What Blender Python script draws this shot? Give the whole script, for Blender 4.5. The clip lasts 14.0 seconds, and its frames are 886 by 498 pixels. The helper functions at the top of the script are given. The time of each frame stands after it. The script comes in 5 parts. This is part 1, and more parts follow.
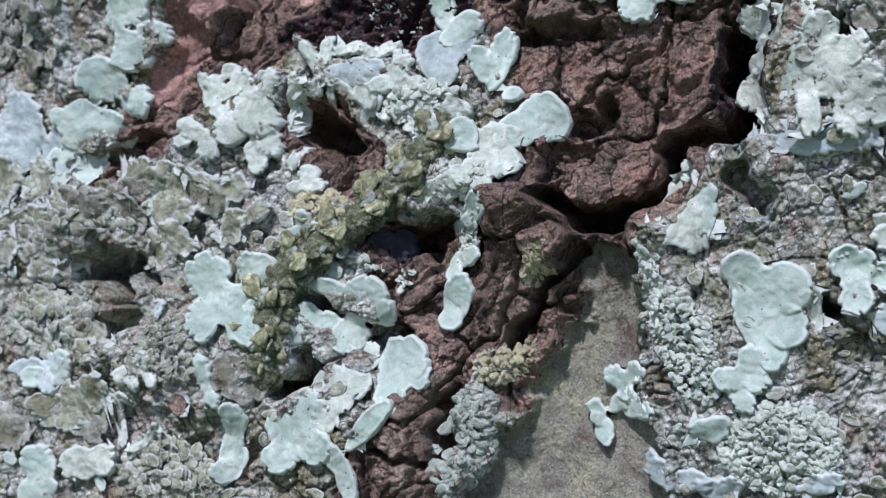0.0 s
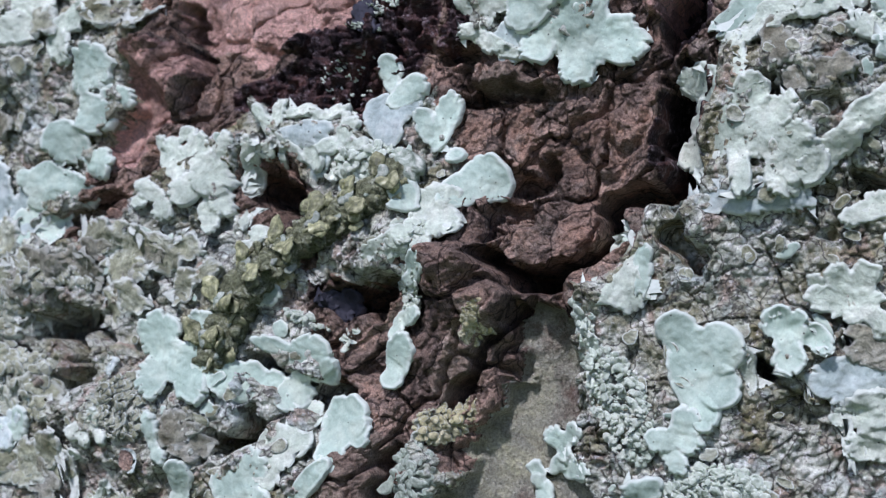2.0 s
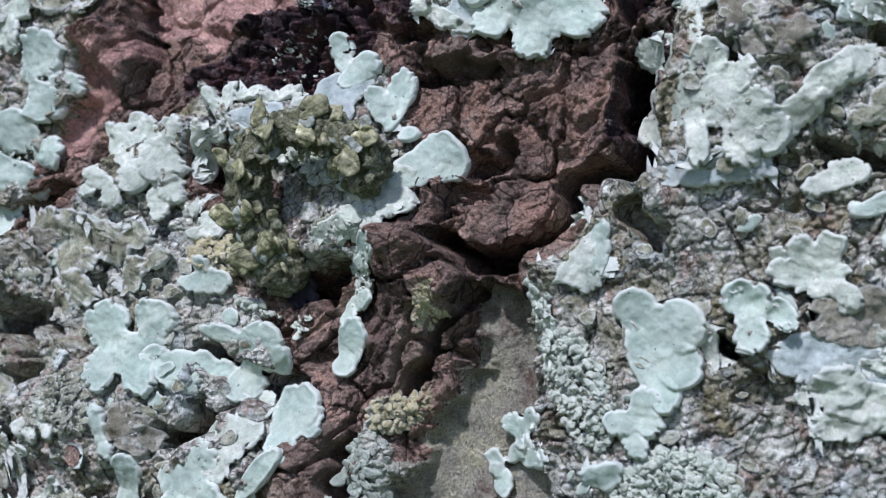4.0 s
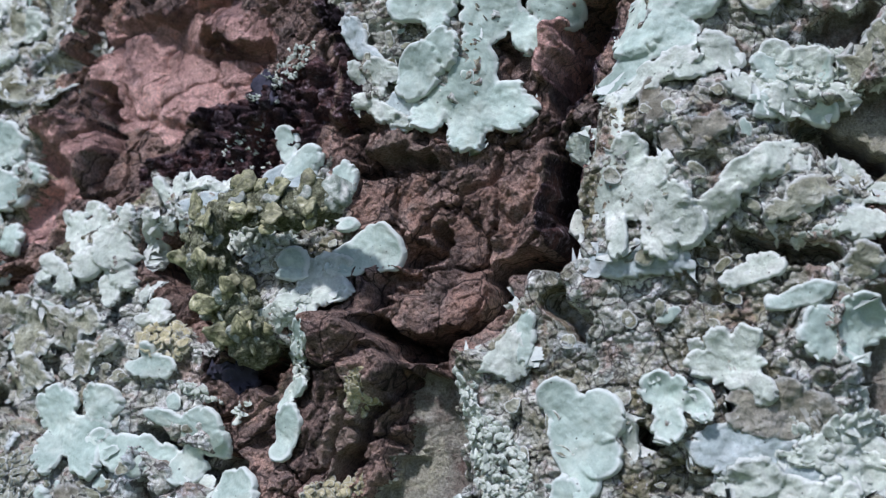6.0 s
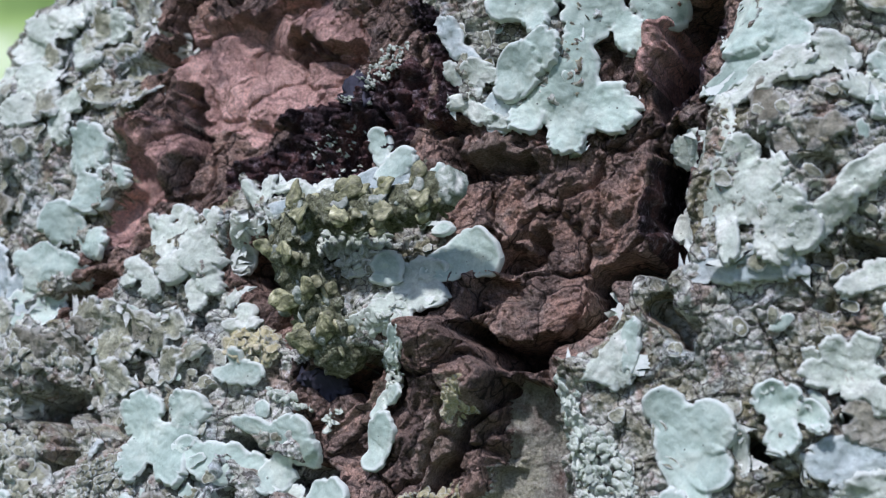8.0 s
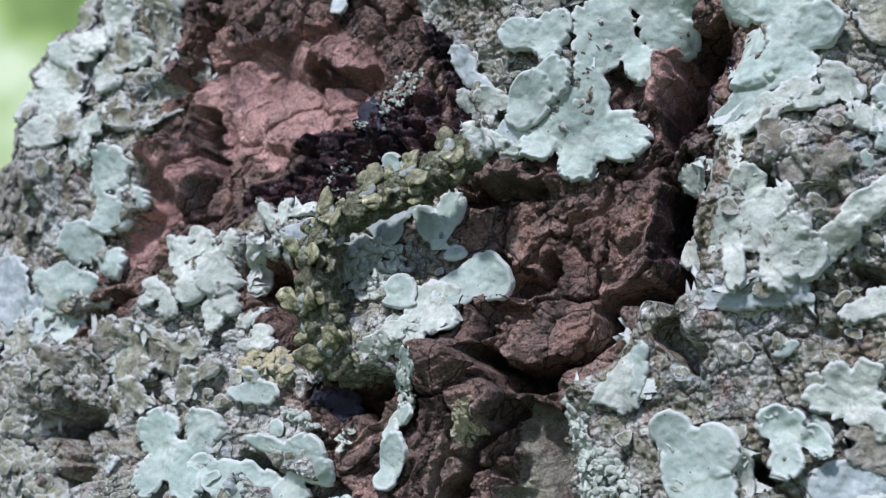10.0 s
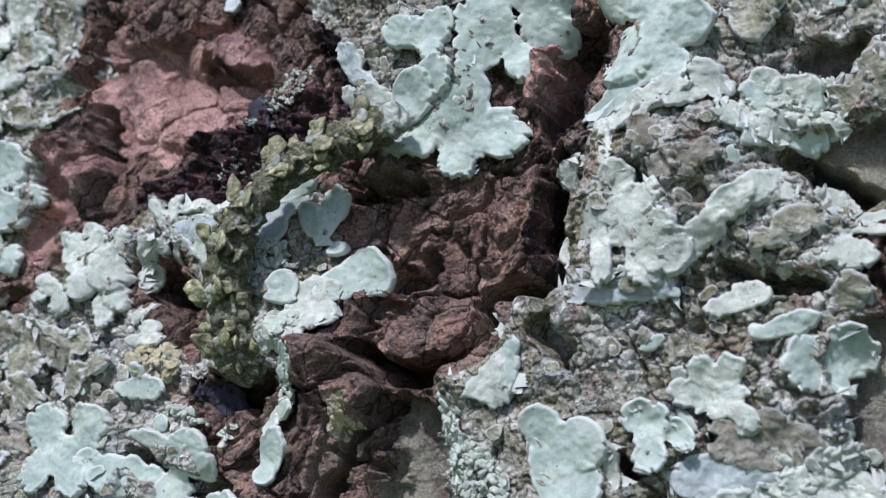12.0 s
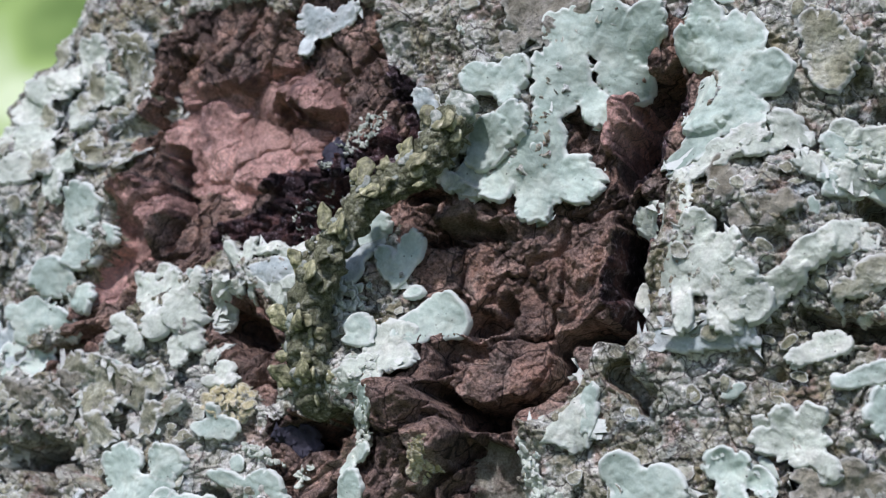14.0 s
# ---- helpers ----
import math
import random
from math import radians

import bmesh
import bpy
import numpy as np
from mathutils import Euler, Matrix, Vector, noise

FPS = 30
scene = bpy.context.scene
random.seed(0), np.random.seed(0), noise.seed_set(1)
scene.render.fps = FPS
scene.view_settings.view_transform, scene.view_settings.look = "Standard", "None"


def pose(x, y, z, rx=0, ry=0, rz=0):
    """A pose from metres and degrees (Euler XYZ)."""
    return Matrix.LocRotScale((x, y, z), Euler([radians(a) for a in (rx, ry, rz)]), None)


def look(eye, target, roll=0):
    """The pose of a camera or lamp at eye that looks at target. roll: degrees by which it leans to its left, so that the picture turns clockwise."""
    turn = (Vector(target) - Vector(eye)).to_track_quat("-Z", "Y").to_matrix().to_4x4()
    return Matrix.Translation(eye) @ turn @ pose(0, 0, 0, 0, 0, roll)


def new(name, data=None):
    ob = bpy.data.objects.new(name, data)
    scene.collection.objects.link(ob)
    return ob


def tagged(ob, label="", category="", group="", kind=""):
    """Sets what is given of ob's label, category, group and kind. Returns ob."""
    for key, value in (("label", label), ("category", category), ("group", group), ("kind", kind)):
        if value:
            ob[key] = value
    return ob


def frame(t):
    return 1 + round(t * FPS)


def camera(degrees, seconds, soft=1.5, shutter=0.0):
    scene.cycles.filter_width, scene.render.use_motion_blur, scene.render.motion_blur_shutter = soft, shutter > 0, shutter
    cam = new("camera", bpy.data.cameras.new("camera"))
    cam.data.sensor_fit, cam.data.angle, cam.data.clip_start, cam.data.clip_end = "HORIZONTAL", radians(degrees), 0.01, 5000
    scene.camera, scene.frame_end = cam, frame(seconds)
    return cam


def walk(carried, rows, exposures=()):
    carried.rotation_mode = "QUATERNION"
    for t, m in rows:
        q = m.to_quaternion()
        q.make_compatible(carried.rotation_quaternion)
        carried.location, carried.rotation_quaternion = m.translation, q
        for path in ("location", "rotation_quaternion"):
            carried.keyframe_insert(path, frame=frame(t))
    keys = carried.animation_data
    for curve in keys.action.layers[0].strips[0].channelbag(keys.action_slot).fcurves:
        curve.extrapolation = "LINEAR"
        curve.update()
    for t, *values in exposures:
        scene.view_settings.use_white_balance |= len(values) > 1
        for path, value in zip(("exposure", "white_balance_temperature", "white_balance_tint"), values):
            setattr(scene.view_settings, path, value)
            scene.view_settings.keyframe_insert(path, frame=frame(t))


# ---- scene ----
cam = camera(33, 14.0, soft=1.2)
cam.data.dof.use_dof = True
cam.data.dof.focus_distance, cam.data.dof.aperture_fstop = 0.110, 55.0
PATH = [
    (0.0, look((-0.00868, -0.11845, 1.20206), (-0.00074, -0.00143, 1.18909), -0.44)),
    (0.5, look((-0.00256, -0.11807, 1.20088), (0.00332, -0.00069, 1.19034), -0.30)),
    (1.0, look((-0.00159, -0.11918, 1.20004), (0.00263, -0.00157, 1.19146), -0.14)),
    (1.5, look((0.00235, -0.12039, 1.20255), (0.00563, -0.00261, 1.19615), -0.06)),
    (2.0, look((0.00158, -0.11975, 1.19990), (0.00345, -0.00192, 1.19388), -0.19)),
    (2.2, look((0.00250, -0.11909, 1.19895), (0.00451, -0.00122, 1.19375), -0.15)),
    (4.3, look((0.00838, -0.11594, 1.19565), (0.00869, 0.00204, 1.19338), -0.92)),
    (4.5, look((0.01014, -0.11684, 1.19631), (0.01044, 0.00116, 1.19508), -0.85)),
    (5.0, look((0.01122, -0.11719, 1.19671), (0.01004, 0.00080, 1.19736), -0.74)),
    (5.5, look((0.01688, -0.11698, 1.19505), (0.01479, 0.00098, 1.19752), -0.52)),
    (6.0, look((0.01538, -0.11825, 1.19608), (0.01153, -0.00036, 1.19944), -0.45)),
    (6.5, look((0.01261, -0.11795, 1.19758), (0.00731, -0.00013, 1.20130), -0.40)),
    (7.0, look((0.01028, -0.11670, 1.19579), (0.00401, 0.00106, 1.19993), -0.28)),
    (7.5, look((0.00845, -0.11594, 1.19695), (0.00130, 0.00176, 1.20120), -0.23)),
    (8.0, look((0.01073, -0.11538, 1.19478), (0.00402, 0.00231, 1.20004), 0.09)),
    (8.2, look((0.01007, -0.11564, 1.19450), (0.00315, 0.00204, 1.19978), 0.13)),
    (10.3, look((0.01137, -0.11768, 1.19556), (0.00359, -0.00016, 1.20279), 0.66)),
    (10.5, look((0.01205, -0.11730, 1.19570), (0.00434, 0.00020, 1.20340), 0.77)),
    (11.0, look((0.01532, -0.11739, 1.19496), (0.00747, 0.00011, 1.20249), 0.72)),
    (11.5, look((0.01759, -0.11730, 1.19490), (0.01004, 0.00020, 1.20266), 0.75)),
    (12.0, look((0.01999, -0.11742, 1.19379), (0.01212, 0.00006, 1.20162), 0.81)),
    (12.5, look((0.01777, -0.11814, 1.19424), (0.00937, -0.00070, 1.20202), 0.84)),
    (13.0, look((0.01654, -0.11802, 1.19442), (0.00774, -0.00061, 1.20235), 0.88)),
    (13.5, look((0.01569, -0.11844, 1.19553), (0.00704, -0.00105, 1.20389), 0.96)),
    (14.0, look((0.01483, -0.11923, 1.19588), (0.00636, -0.00188, 1.20483), 1.15))]
EXPOSURES = [(0.0, -0.03, 5700, 30), (8.0, -0.01, 5710, 31), (11.0, -0.03, 5740, 31), (12.0, 0.0, 5820, 31), (14.0, 0.02, 5970, 33)]
walk(cam, PATH, EXPOSURES)

# ---- sky and sun ----
SUN_ELEVATION, SUN_TURN = 52, 205
world = bpy.data.worlds.new("sky")
scene.world = world
world.use_nodes = True
wn = world.node_tree.nodes
sky = wn.new("ShaderNodeTexSky")
sky.sky_type, sky.sun_disc = "NISHITA", False
sky.sun_elevation, sky.sun_rotation = radians(SUN_ELEVATION), radians(SUN_TURN)
world.node_tree.links.new(sky.outputs[0], wn["Background"].inputs[0])
wn["Background"].inputs[1].default_value = 0.125
sun = new("sun", bpy.data.lights.new("sun", "SUN"))
sun.data.energy, sun.data.angle, sun.data.color = 3.9, radians(4), (1.0, 0.97, 0.93)
_e, _a = radians(SUN_ELEVATION), radians(SUN_TURN)
_way = Vector((math.sin(_a) * math.cos(_e), math.cos(_a) * math.cos(_e), math.sin(_e)))
sun.matrix_world = look(_way * 5, (0, 0, 0))

# ---- materials ----


class Mat:
    """A small helper to write node materials."""

    def __init__(self, name, rough=0.8, spec=0.3):
        self.m = bpy.data.materials.new(name)
        self.m.use_nodes = True
        self.t = self.m.node_tree
        self.b = self.t.nodes["Principled BSDF"]
        self.b.inputs["Roughness"].default_value = rough
        self.b.inputs["Specular IOR Level"].default_value = spec
        self.co = self.t.nodes.new("ShaderNodeTexCoord").outputs["Object"]

    def link(self, a, b):
        self.t.links.new(a, b)

    def noise(self, size, detail=4.0, rough=0.6, warp=0.0):
        n = self.t.nodes.new("ShaderNodeTexNoise")
        n.inputs["Scale"].default_value = 1.0 / size
        n.inputs["Detail"].default_value = detail
        n.inputs["Roughness"].default_value = rough
        n.inputs["Distortion"].default_value = warp
        self.link(self.co, n.inputs["Vector"])
        return n.outputs["Fac"]

    def cells(self, size, feature="F1", out="Distance"):
        n = self.t.nodes.new("ShaderNodeTexVoronoi")
        n.feature = feature
        n.inputs["Scale"].default_value = 1.0 / size
        self.link(self.co, n.inputs["Vector"])
        return n.outputs[out]

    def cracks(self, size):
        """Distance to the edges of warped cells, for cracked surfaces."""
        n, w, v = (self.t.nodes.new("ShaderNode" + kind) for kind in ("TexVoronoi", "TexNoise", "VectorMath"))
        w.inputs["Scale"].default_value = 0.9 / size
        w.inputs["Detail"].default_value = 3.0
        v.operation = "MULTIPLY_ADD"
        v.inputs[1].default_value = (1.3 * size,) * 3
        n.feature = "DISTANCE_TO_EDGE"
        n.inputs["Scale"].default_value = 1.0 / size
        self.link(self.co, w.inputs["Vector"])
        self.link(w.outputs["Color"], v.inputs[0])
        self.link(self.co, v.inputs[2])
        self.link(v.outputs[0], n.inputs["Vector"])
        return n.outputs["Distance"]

    def ramp(self, fac, *stops):
        n = self.t.nodes.new("ShaderNodeValToRGB")
        e = n.color_ramp.elements
        while len(e) < len(stops):
            e.new(0.5)
        for k, (p, c) in zip(e, stops):
            k.position, k.color = p, (*c, 1) if len(c) == 3 else c
        self.link(fac, n.inputs[0])
        return n.outputs[0]

    def mix(self, fac, a, b, kind="MIX"):
        n = self.t.nodes.new("ShaderNodeMix")
        n.data_type, n.blend_type = "RGBA", kind
        for v, i in ((fac, 0), (a, 6), (b, 7)):
            if isinstance(v, (int, float)):
                n.inputs[i].default_value = v
            elif isinstance(v, tuple):
                n.inputs[i].default_value = (*v, 1)
            else:
                self.link(v, n.inputs[i])
        return n.outputs[2]

    def random(self):
        return self.t.nodes.new("ShaderNodeObjectInfo").outputs["Random"]

    def island(self):
        return self.t.nodes.new("ShaderNodeNewGeometry").outputs["Random Per Island"]

    def attr(self, name):
        n = self.t.nodes.new("ShaderNodeAttribute")
        n.attribute_name = name
        return n.outputs["Fac"]

    def tint(self, col, fac, low, high, a=0.32, b=0.68):
        """Brightness of col varied between low and high where fac goes from a to b."""
        return self.mix(1.0, col, self.ramp(fac, (a, (low,) * 3), (b, (high,) * 3)), "MULTIPLY")

    def done(self, col, *bumps):
        if isinstance(col, tuple):
            self.b.inputs["Base Color"].default_value = (*col, 1)
        else:
            self.link(col, self.b.inputs["Base Color"])
        last = None
        for height, dist, strength in bumps:
            n = self.t.nodes.new("ShaderNodeBump")
            n.inputs["Distance"].default_value = dist
            n.inputs["Strength"].default_value = strength
            self.link(height, n.inputs["Height"])
            if last:
                self.link(last, n.inputs["Normal"])
            last = n.outputs[0]
        if last:
            self.link(last, self.b.inputs["Normal"])
        return self.m


MM = 0.001


def bark_material(name, dark, mid, light, grey, fleck=0.5, warm=0.0, crack_shade=0.0, speckle=1.0):
    k = Mat(name, 0.88, 0.2)
    big, small, fine = k.noise(4 * MM, 6, 0.65, 0.4), k.noise(0.8 * MM, 7, 0.75, 0.3), k.noise(0.22 * MM, 4, 0.7)
    col = k.ramp(big, (0.3, dark), (0.48, mid), (0.68, light))
    if warm:
        col = k.mix(k.ramp(k.noise(6 * MM, 4, 0.6, 0.8), (0.52, (0, 0, 0)), (0.66, (warm,) * 3)), col, (0.50, 0.32, 0.22))
        col = k.mix(k.ramp(k.noise(3 * MM, 4, 0.6, 0.5), (0.56, (0, 0, 0)), (0.68, (warm,) * 3)), col, (0.30, 0.26, 0.20))
    col = k.mix(k.ramp(small, (0.53, (0, 0, 0)), (0.72, (fleck,) * 3)), col, grey)
    col = k.mix(k.ramp(small, (0.30, (0.75,) * 3), (0.43, (0, 0, 0))), col, dark)
    col = k.tint(col, fine, 1 - 0.55 * speckle, 1 + 0.6 * speckle)
    col = k.tint(col, k.random(), 0.75, 1.25, 0, 1)
    # narrow cracks: their shade is painted as dark lines, besides the bump
    if crack_shade:
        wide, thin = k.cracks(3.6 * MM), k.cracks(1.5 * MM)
        col = k.mix(k.ramp(wide, (0.012, (crack_shade,) * 3), (0.04, (0, 0, 0))), col, (0.02, 0.016, 0.014))
        col = k.mix(k.ramp(thin, (0.01, (0.45 * crack_shade,) * 3), (0.04, (0, 0, 0))), col, (0.03, 0.022, 0.018))
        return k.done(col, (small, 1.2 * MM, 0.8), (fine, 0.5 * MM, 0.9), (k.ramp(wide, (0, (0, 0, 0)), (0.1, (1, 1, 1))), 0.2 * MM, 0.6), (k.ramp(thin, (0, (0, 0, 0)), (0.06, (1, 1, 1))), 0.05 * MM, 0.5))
    return k.done(col, (small, 1.5 * MM, 0.9), (fine, 0.5 * MM, 0.9))


def crust_material():
    k = Mat("crust", 0.9, 0.2)
    big, mid, fine = k.noise(8 * MM, 5, 0.6, 0.6), k.noise(2.4 * MM, 7, 0.7, 0.8), k.noise(0.3 * MM, 5, 0.75)
    tile = k.ramp(k.cells(0.62 * MM, "F1", "Color"), (0, (0, 0, 0)), (1, (1, 1, 1)))
    col = k.ramp(mid, (0.26, (0.08, 0.068, 0.052)), (0.36, (0.25, 0.262, 0.175)), (0.46, (0.42, 0.455, 0.35)), (0.60, (0.665, 0.71, 0.595)))
    col = k.mix(k.ramp(big, (0.49, (0, 0, 0)), (0.62, (0.8,) * 3)), col, (0.235, 0.22, 0.105))
    col = k.mix(k.ramp(k.noise(3 * MM, 4, 0.6, 0.5), (0.55, (0, 0, 0)), (0.63, (0.7,) * 3)), col, (0.35, 0.26, 0.195))
    col = k.mix(k.ramp(k.noise(5 * MM, 3, 0.6, 0.9), (0.56, (0, 0, 0)), (0.66, (0.6,) * 3)), col, (0.37, 0.47, 0.45))
    col = k.tint(col, tile, 0.72, 1.25, 0.1, 0.9)
    col = k.mix(k.ramp(fine, (0.31, (0.8,) * 3), (0.42, (0, 0, 0))), col, (0.09, 0.08, 0.06))
    col = k.tint(col, fine, 0.68, 1.32)
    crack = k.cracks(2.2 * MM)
    # shade in the crust's cracks, put into its colour as dark lines
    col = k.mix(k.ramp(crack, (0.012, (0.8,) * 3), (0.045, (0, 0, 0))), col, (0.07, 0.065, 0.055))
    col = k.mix(k.ramp(k.noise(0.6 * MM, 4, 0.7), (0.58, (0, 0, 0)), (0.66, (0.8,) * 3)), col, (0.74, 0.75, 0.70))
    return k.done(col, (k.noise(0.9 * MM, 4, 0.7), 0.7 * MM, 0.8), (fine, 0.4 * MM, 0.8), (k.cells(0.36 * MM), 0.3 * MM, -0.6))


def lobe_material(name, a, b, c, wear=1.0, rim=0.45):
    k = Mat(name, 0.7, 0.25)
    big, mid, fine = k.noise(3.5 * MM, 5, 0.6, 0.5), k.noise(0.9 * MM, 6, 0.65, 0.3), k.noise(0.2 * MM, 4, 0.7)
    col = k.ramp(big, (0.3, a), (0.5, b), (0.7, c))
    col = k.tint(col, mid, 1 - 0.36 * wear, 1 + 0.3 * wear)
    col = k.tint(col, k.random(), 0.82, 1.1, 0, 1)
    col = k.tint(col, fine, 1 - 0.2 * wear, 1 + 0.18 * wear)
    edge = k.attr("edge")
    col = k.mix(k.ramp(edge, (0.80, (0, 0, 0)), (0.96, (rim,) * 3)), col, (0.66, 0.725, 0.625))
    speck = k.ramp(k.cells(0.7 * MM), (0.07, (1, 1, 1)), (0.12, (0, 0, 0)))
    col = k.mix(k.mix(k.ramp(k.noise(2.5 * MM, 2), (0.5, (0, 0, 0)), (0.6, (1, 1, 1))), (0, 0, 0), speck), col, (0.06, 0.06, 0.05))
    worn = k.ramp(k.noise(1.6 * MM, 6, 0.75, 0.6), (0.76 - 0.16 * wear, (0, 0, 0)), (0.84 - 0.14 * wear, (0.7,) * 3))
    col = k.mix(worn, col, (0.25, 0.235, 0.17))
    return k.done(col, (mid, 0.9 * MM * wear ** 1.5, 0.7), (fine, 0.16 * wear ** 1.5 * MM, 0.6))


BARK = bark_material("bark_brown", (0.035, 0.028, 0.024), (0.27, 0.20, 0.152), (0.50, 0.35, 0.25), (0.52, 0.44, 0.37), 0.5, 0.8, 0.75)
PINK = bark_material("bark_pink", (0.20, 0.135, 0.115), (0.54, 0.345, 0.27), (0.82, 0.55, 0.43), (0.72, 0.58, 0.50), 0.4, crack_shade=0.35, speckle=0.65)
# black crusty bark; the same dark colour stands in for shade in clefts
CHAR_AND_SHADE = bark_material("bark_char_and_shade", (0.012, 0.010, 0.012), (0.07, 0.048, 0.048), (0.25, 0.125, 0.10), (0.55, 0.48, 0.48), 0.95)
SMOOTH = bark_material("bark_smooth", (0.16, 0.115, 0.085), (0.35, 0.355, 0.27), (0.52, 0.52, 0.33), (0.60, 0.61, 0.52), speckle=0.7)
TAWNY = bark_material("bark_tan", (0.16, 0.115, 0.085), (0.35, 0.27, 0.20), (0.48, 0.40, 0.30), (0.53, 0.49, 0.40))
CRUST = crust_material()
MINT = lobe_material("lichen_mint", (0.235, 0.33, 0.255), (0.36, 0.472, 0.372), (0.50, 0.595, 0.465), 0.38, 0.65)
PALE = lobe_material("lichen_pale", (0.285, 0.355, 0.265), (0.45, 0.53, 0.41), (0.625, 0.68, 0.545), 0.6, 0.6)
BLUE = lobe_material("lichen_blue", (0.245, 0.325, 0.285), (0.37, 0.455, 0.405), (0.49, 0.56, 0.495), 0.5, 0.5)
OLIVE = lobe_material("lichen_olive", (0.15, 0.145, 0.09), (0.27, 0.275, 0.195), (0.43, 0.44, 0.36), 1.2, 0.35)
DUSTY = lobe_material("lichen_dusty", (0.15, 0.155, 0.075), (0.33, 0.355, 0.235), (0.55, 0.60, 0.47), 1.1, 0.85)
SAGE = lobe_material("lichen_sage", (0.20, 0.25, 0.18), (0.33, 0.40, 0.31), (0.47, 0.53, 0.42), 1.0)
YELLOW = lobe_material("lichen_yellow", (0.32, 0.30, 0.14), (0.50, 0.48, 0.26), (0.64, 0.61, 0.41))

# ---- the shape of the trunk: a leaning stem, in millimetres about its middle ----
Z0 = 1.2
LEAN = radians(25)
CL, SL = math.cos(LEAN), math.sin(LEAN)
PROFILE = np.array([(-40.6, 60), (-41.0, 44), (-39.8, 30), (-36.8, 21), (-31, 14.6), (-20, 8), (0, -1.2), (20, -9.5), (35, -14.5), (50, -16.5),
                    (65, -12), (80, 3), (90, 30), (85, 60), (60, 90), (20, 102), (-20, 93), (-38, 76)], float)


def smooth_profile(n):
    """The closed cross-section as n points, by Catmull-Rom."""
    p, out = PROFILE, []
    for i in range(len(p)):
        a, b, c, d = p[i - 1], p[i], p[(i + 1) % len(p)], p[(i + 2) % len(p)]
        for u in np.linspace(0, 1, n, endpoint=False):
            out.append(0.5 * (2 * b + (c - a) * u + (2 * a - 5 * b + 4 * c - d) * u * u + (3 * b - a - 3 * c + d) * u ** 3))
    return np.array(out)


RING = smooth_profile(24)
FRONT = RING[24 * 0:24 * 11]
ARC = np.concatenate([[0], np.cumsum(np.hypot(*np.diff(FRONT, axis=0).T))])
TAN = np.gradient(FRONT, ARC, axis=0)


def arc_of(s):
    k = np.argmin(FRONT[:, 0])
    return np.interp(s, FRONT[k:, 0], ARC[k:])


def place(x, z, h):
    """World places for points x, z (mm, as seen from the front) that stand h mm proud of the stem."""
    x, z, h = np.asarray(x, float), np.asarray(z, float), np.asarray(h, float)
    return lay(arc_of(x * CL - z * SL), x * SL + z * CL, h)


def lay(w, v, h):
    s, y = np.interp(w, ARC, FRONT[:, 0]), np.interp(w, ARC, FRONT[:, 1])
    ts, ty = np.interp(w, ARC, TAN[:, 0]), np.interp(w, ARC, TAN[:, 1])
    s, y = s + ty * h, y - ts * h
    return np.stack([(s * CL + v * SL) * MM, y * MM, Z0 + (v * CL - s * SL) * MM], -1)


def normal_at(x, z):
    w = arc_of(x * CL - z * SL)
    ts, ty = np.interp(w, ARC, TAN[:, 0]), np.interp(w, ARC, TAN[:, 1])
    return Vector((ty * CL, -ts, -ty * SL)).normalized()


# ---- noise on the plane ----


def rnd(i, j, seed):
    q = (i.astype(np.int64) * 374761393 + j.astype(np.int64) * 668265263 + seed * 974634777) & 0xFFFFFFFF
    q = ((q ^ (q >> 13)) * 1274126177) & 0xFFFFFFFF
    q = ((q ^ (q >> 16)) * 2246822519) & 0xFFFFFFFF
    return ((q ^ (q >> 15)) & 0xFFFFFF) / 16777216.0


def value(x, y, seed):
    i, j = np.floor(x), np.floor(y)
    u, v = x - i, y - j
    u, v = u * u * u * (u * (u * 6 - 15) + 10), v * v * v * (v * (v * 6 - 15) + 10)
    a, b, c, d = rnd(i, j, seed), rnd(i + 1, j, seed), rnd(i, j + 1, seed), rnd(i + 1, j + 1, seed)
    return (a * (1 - u) + b * u) * (1 - v) + (c * (1 - u) + d * u) * v


def fbm(x, y, size, octaves, seed):
    """About -1 to 1."""
    total, amp, norm = 0.0, 1.0, 0.0
    for o in range(octaves):
        total = total + amp * (2 * value(x / size + 17.3 * o, y / size - 9.1 * o, seed + o) - 1)
        norm, amp, size = norm + amp, amp * 0.5, size * 0.5
    return total / norm * 1.5


def cellular(x, y, seed):
    """Distance to the nearest and the second point of a jittered grid, and the nearest one's number."""
    i, j = np.floor(x), np.floor(y)
    f1, f2, num = np.full(x.shape, 9.0), np.full(x.shape, 9.0), np.zeros(x.shape)
    for a in (-1, 0, 1):
        for b in (-1, 0, 1):
            px, py = i + a + rnd(i + a, j + b, seed), j + b + rnd(i + a, j + b, seed + 5)
            d = np.hypot(px - x, py - y)
            near = d < f1
            f2 = np.where(near, f1, np.minimum(f2, d))
            num = np.where(near, (i + a) * 1000 + (j + b), num)
            f1 = np.where(near, d, f1)
    return f1, f2, num


def step(e0, e1, v):
    u = np.clip((v - e0) / (e1 - e0), 0, 1)
    return u * u * (3 - 2 * u)


# ---- the zones of the surface ----
STEP = 0.13
NW, NV = int(ARC[-1] * 0.86 / STEP), int(106 / STEP)
GW, GV = np.meshgrid(np.arange(NW) * STEP + 22.0, np.arange(NV) * STEP - 53.0, indexing="ij")
FLAT = lay(GW, GV, 0 * GW)
GX, GZ = FLAT[..., 0] / MM, (FLAT[..., 2] - Z0) / MM
US = GW - arc_of(0.0)
UX, UZ = US * CL + GV * SL, GV * CL - US * SL
WARP = fbm(UX, UZ, 3.0, 4, 11)
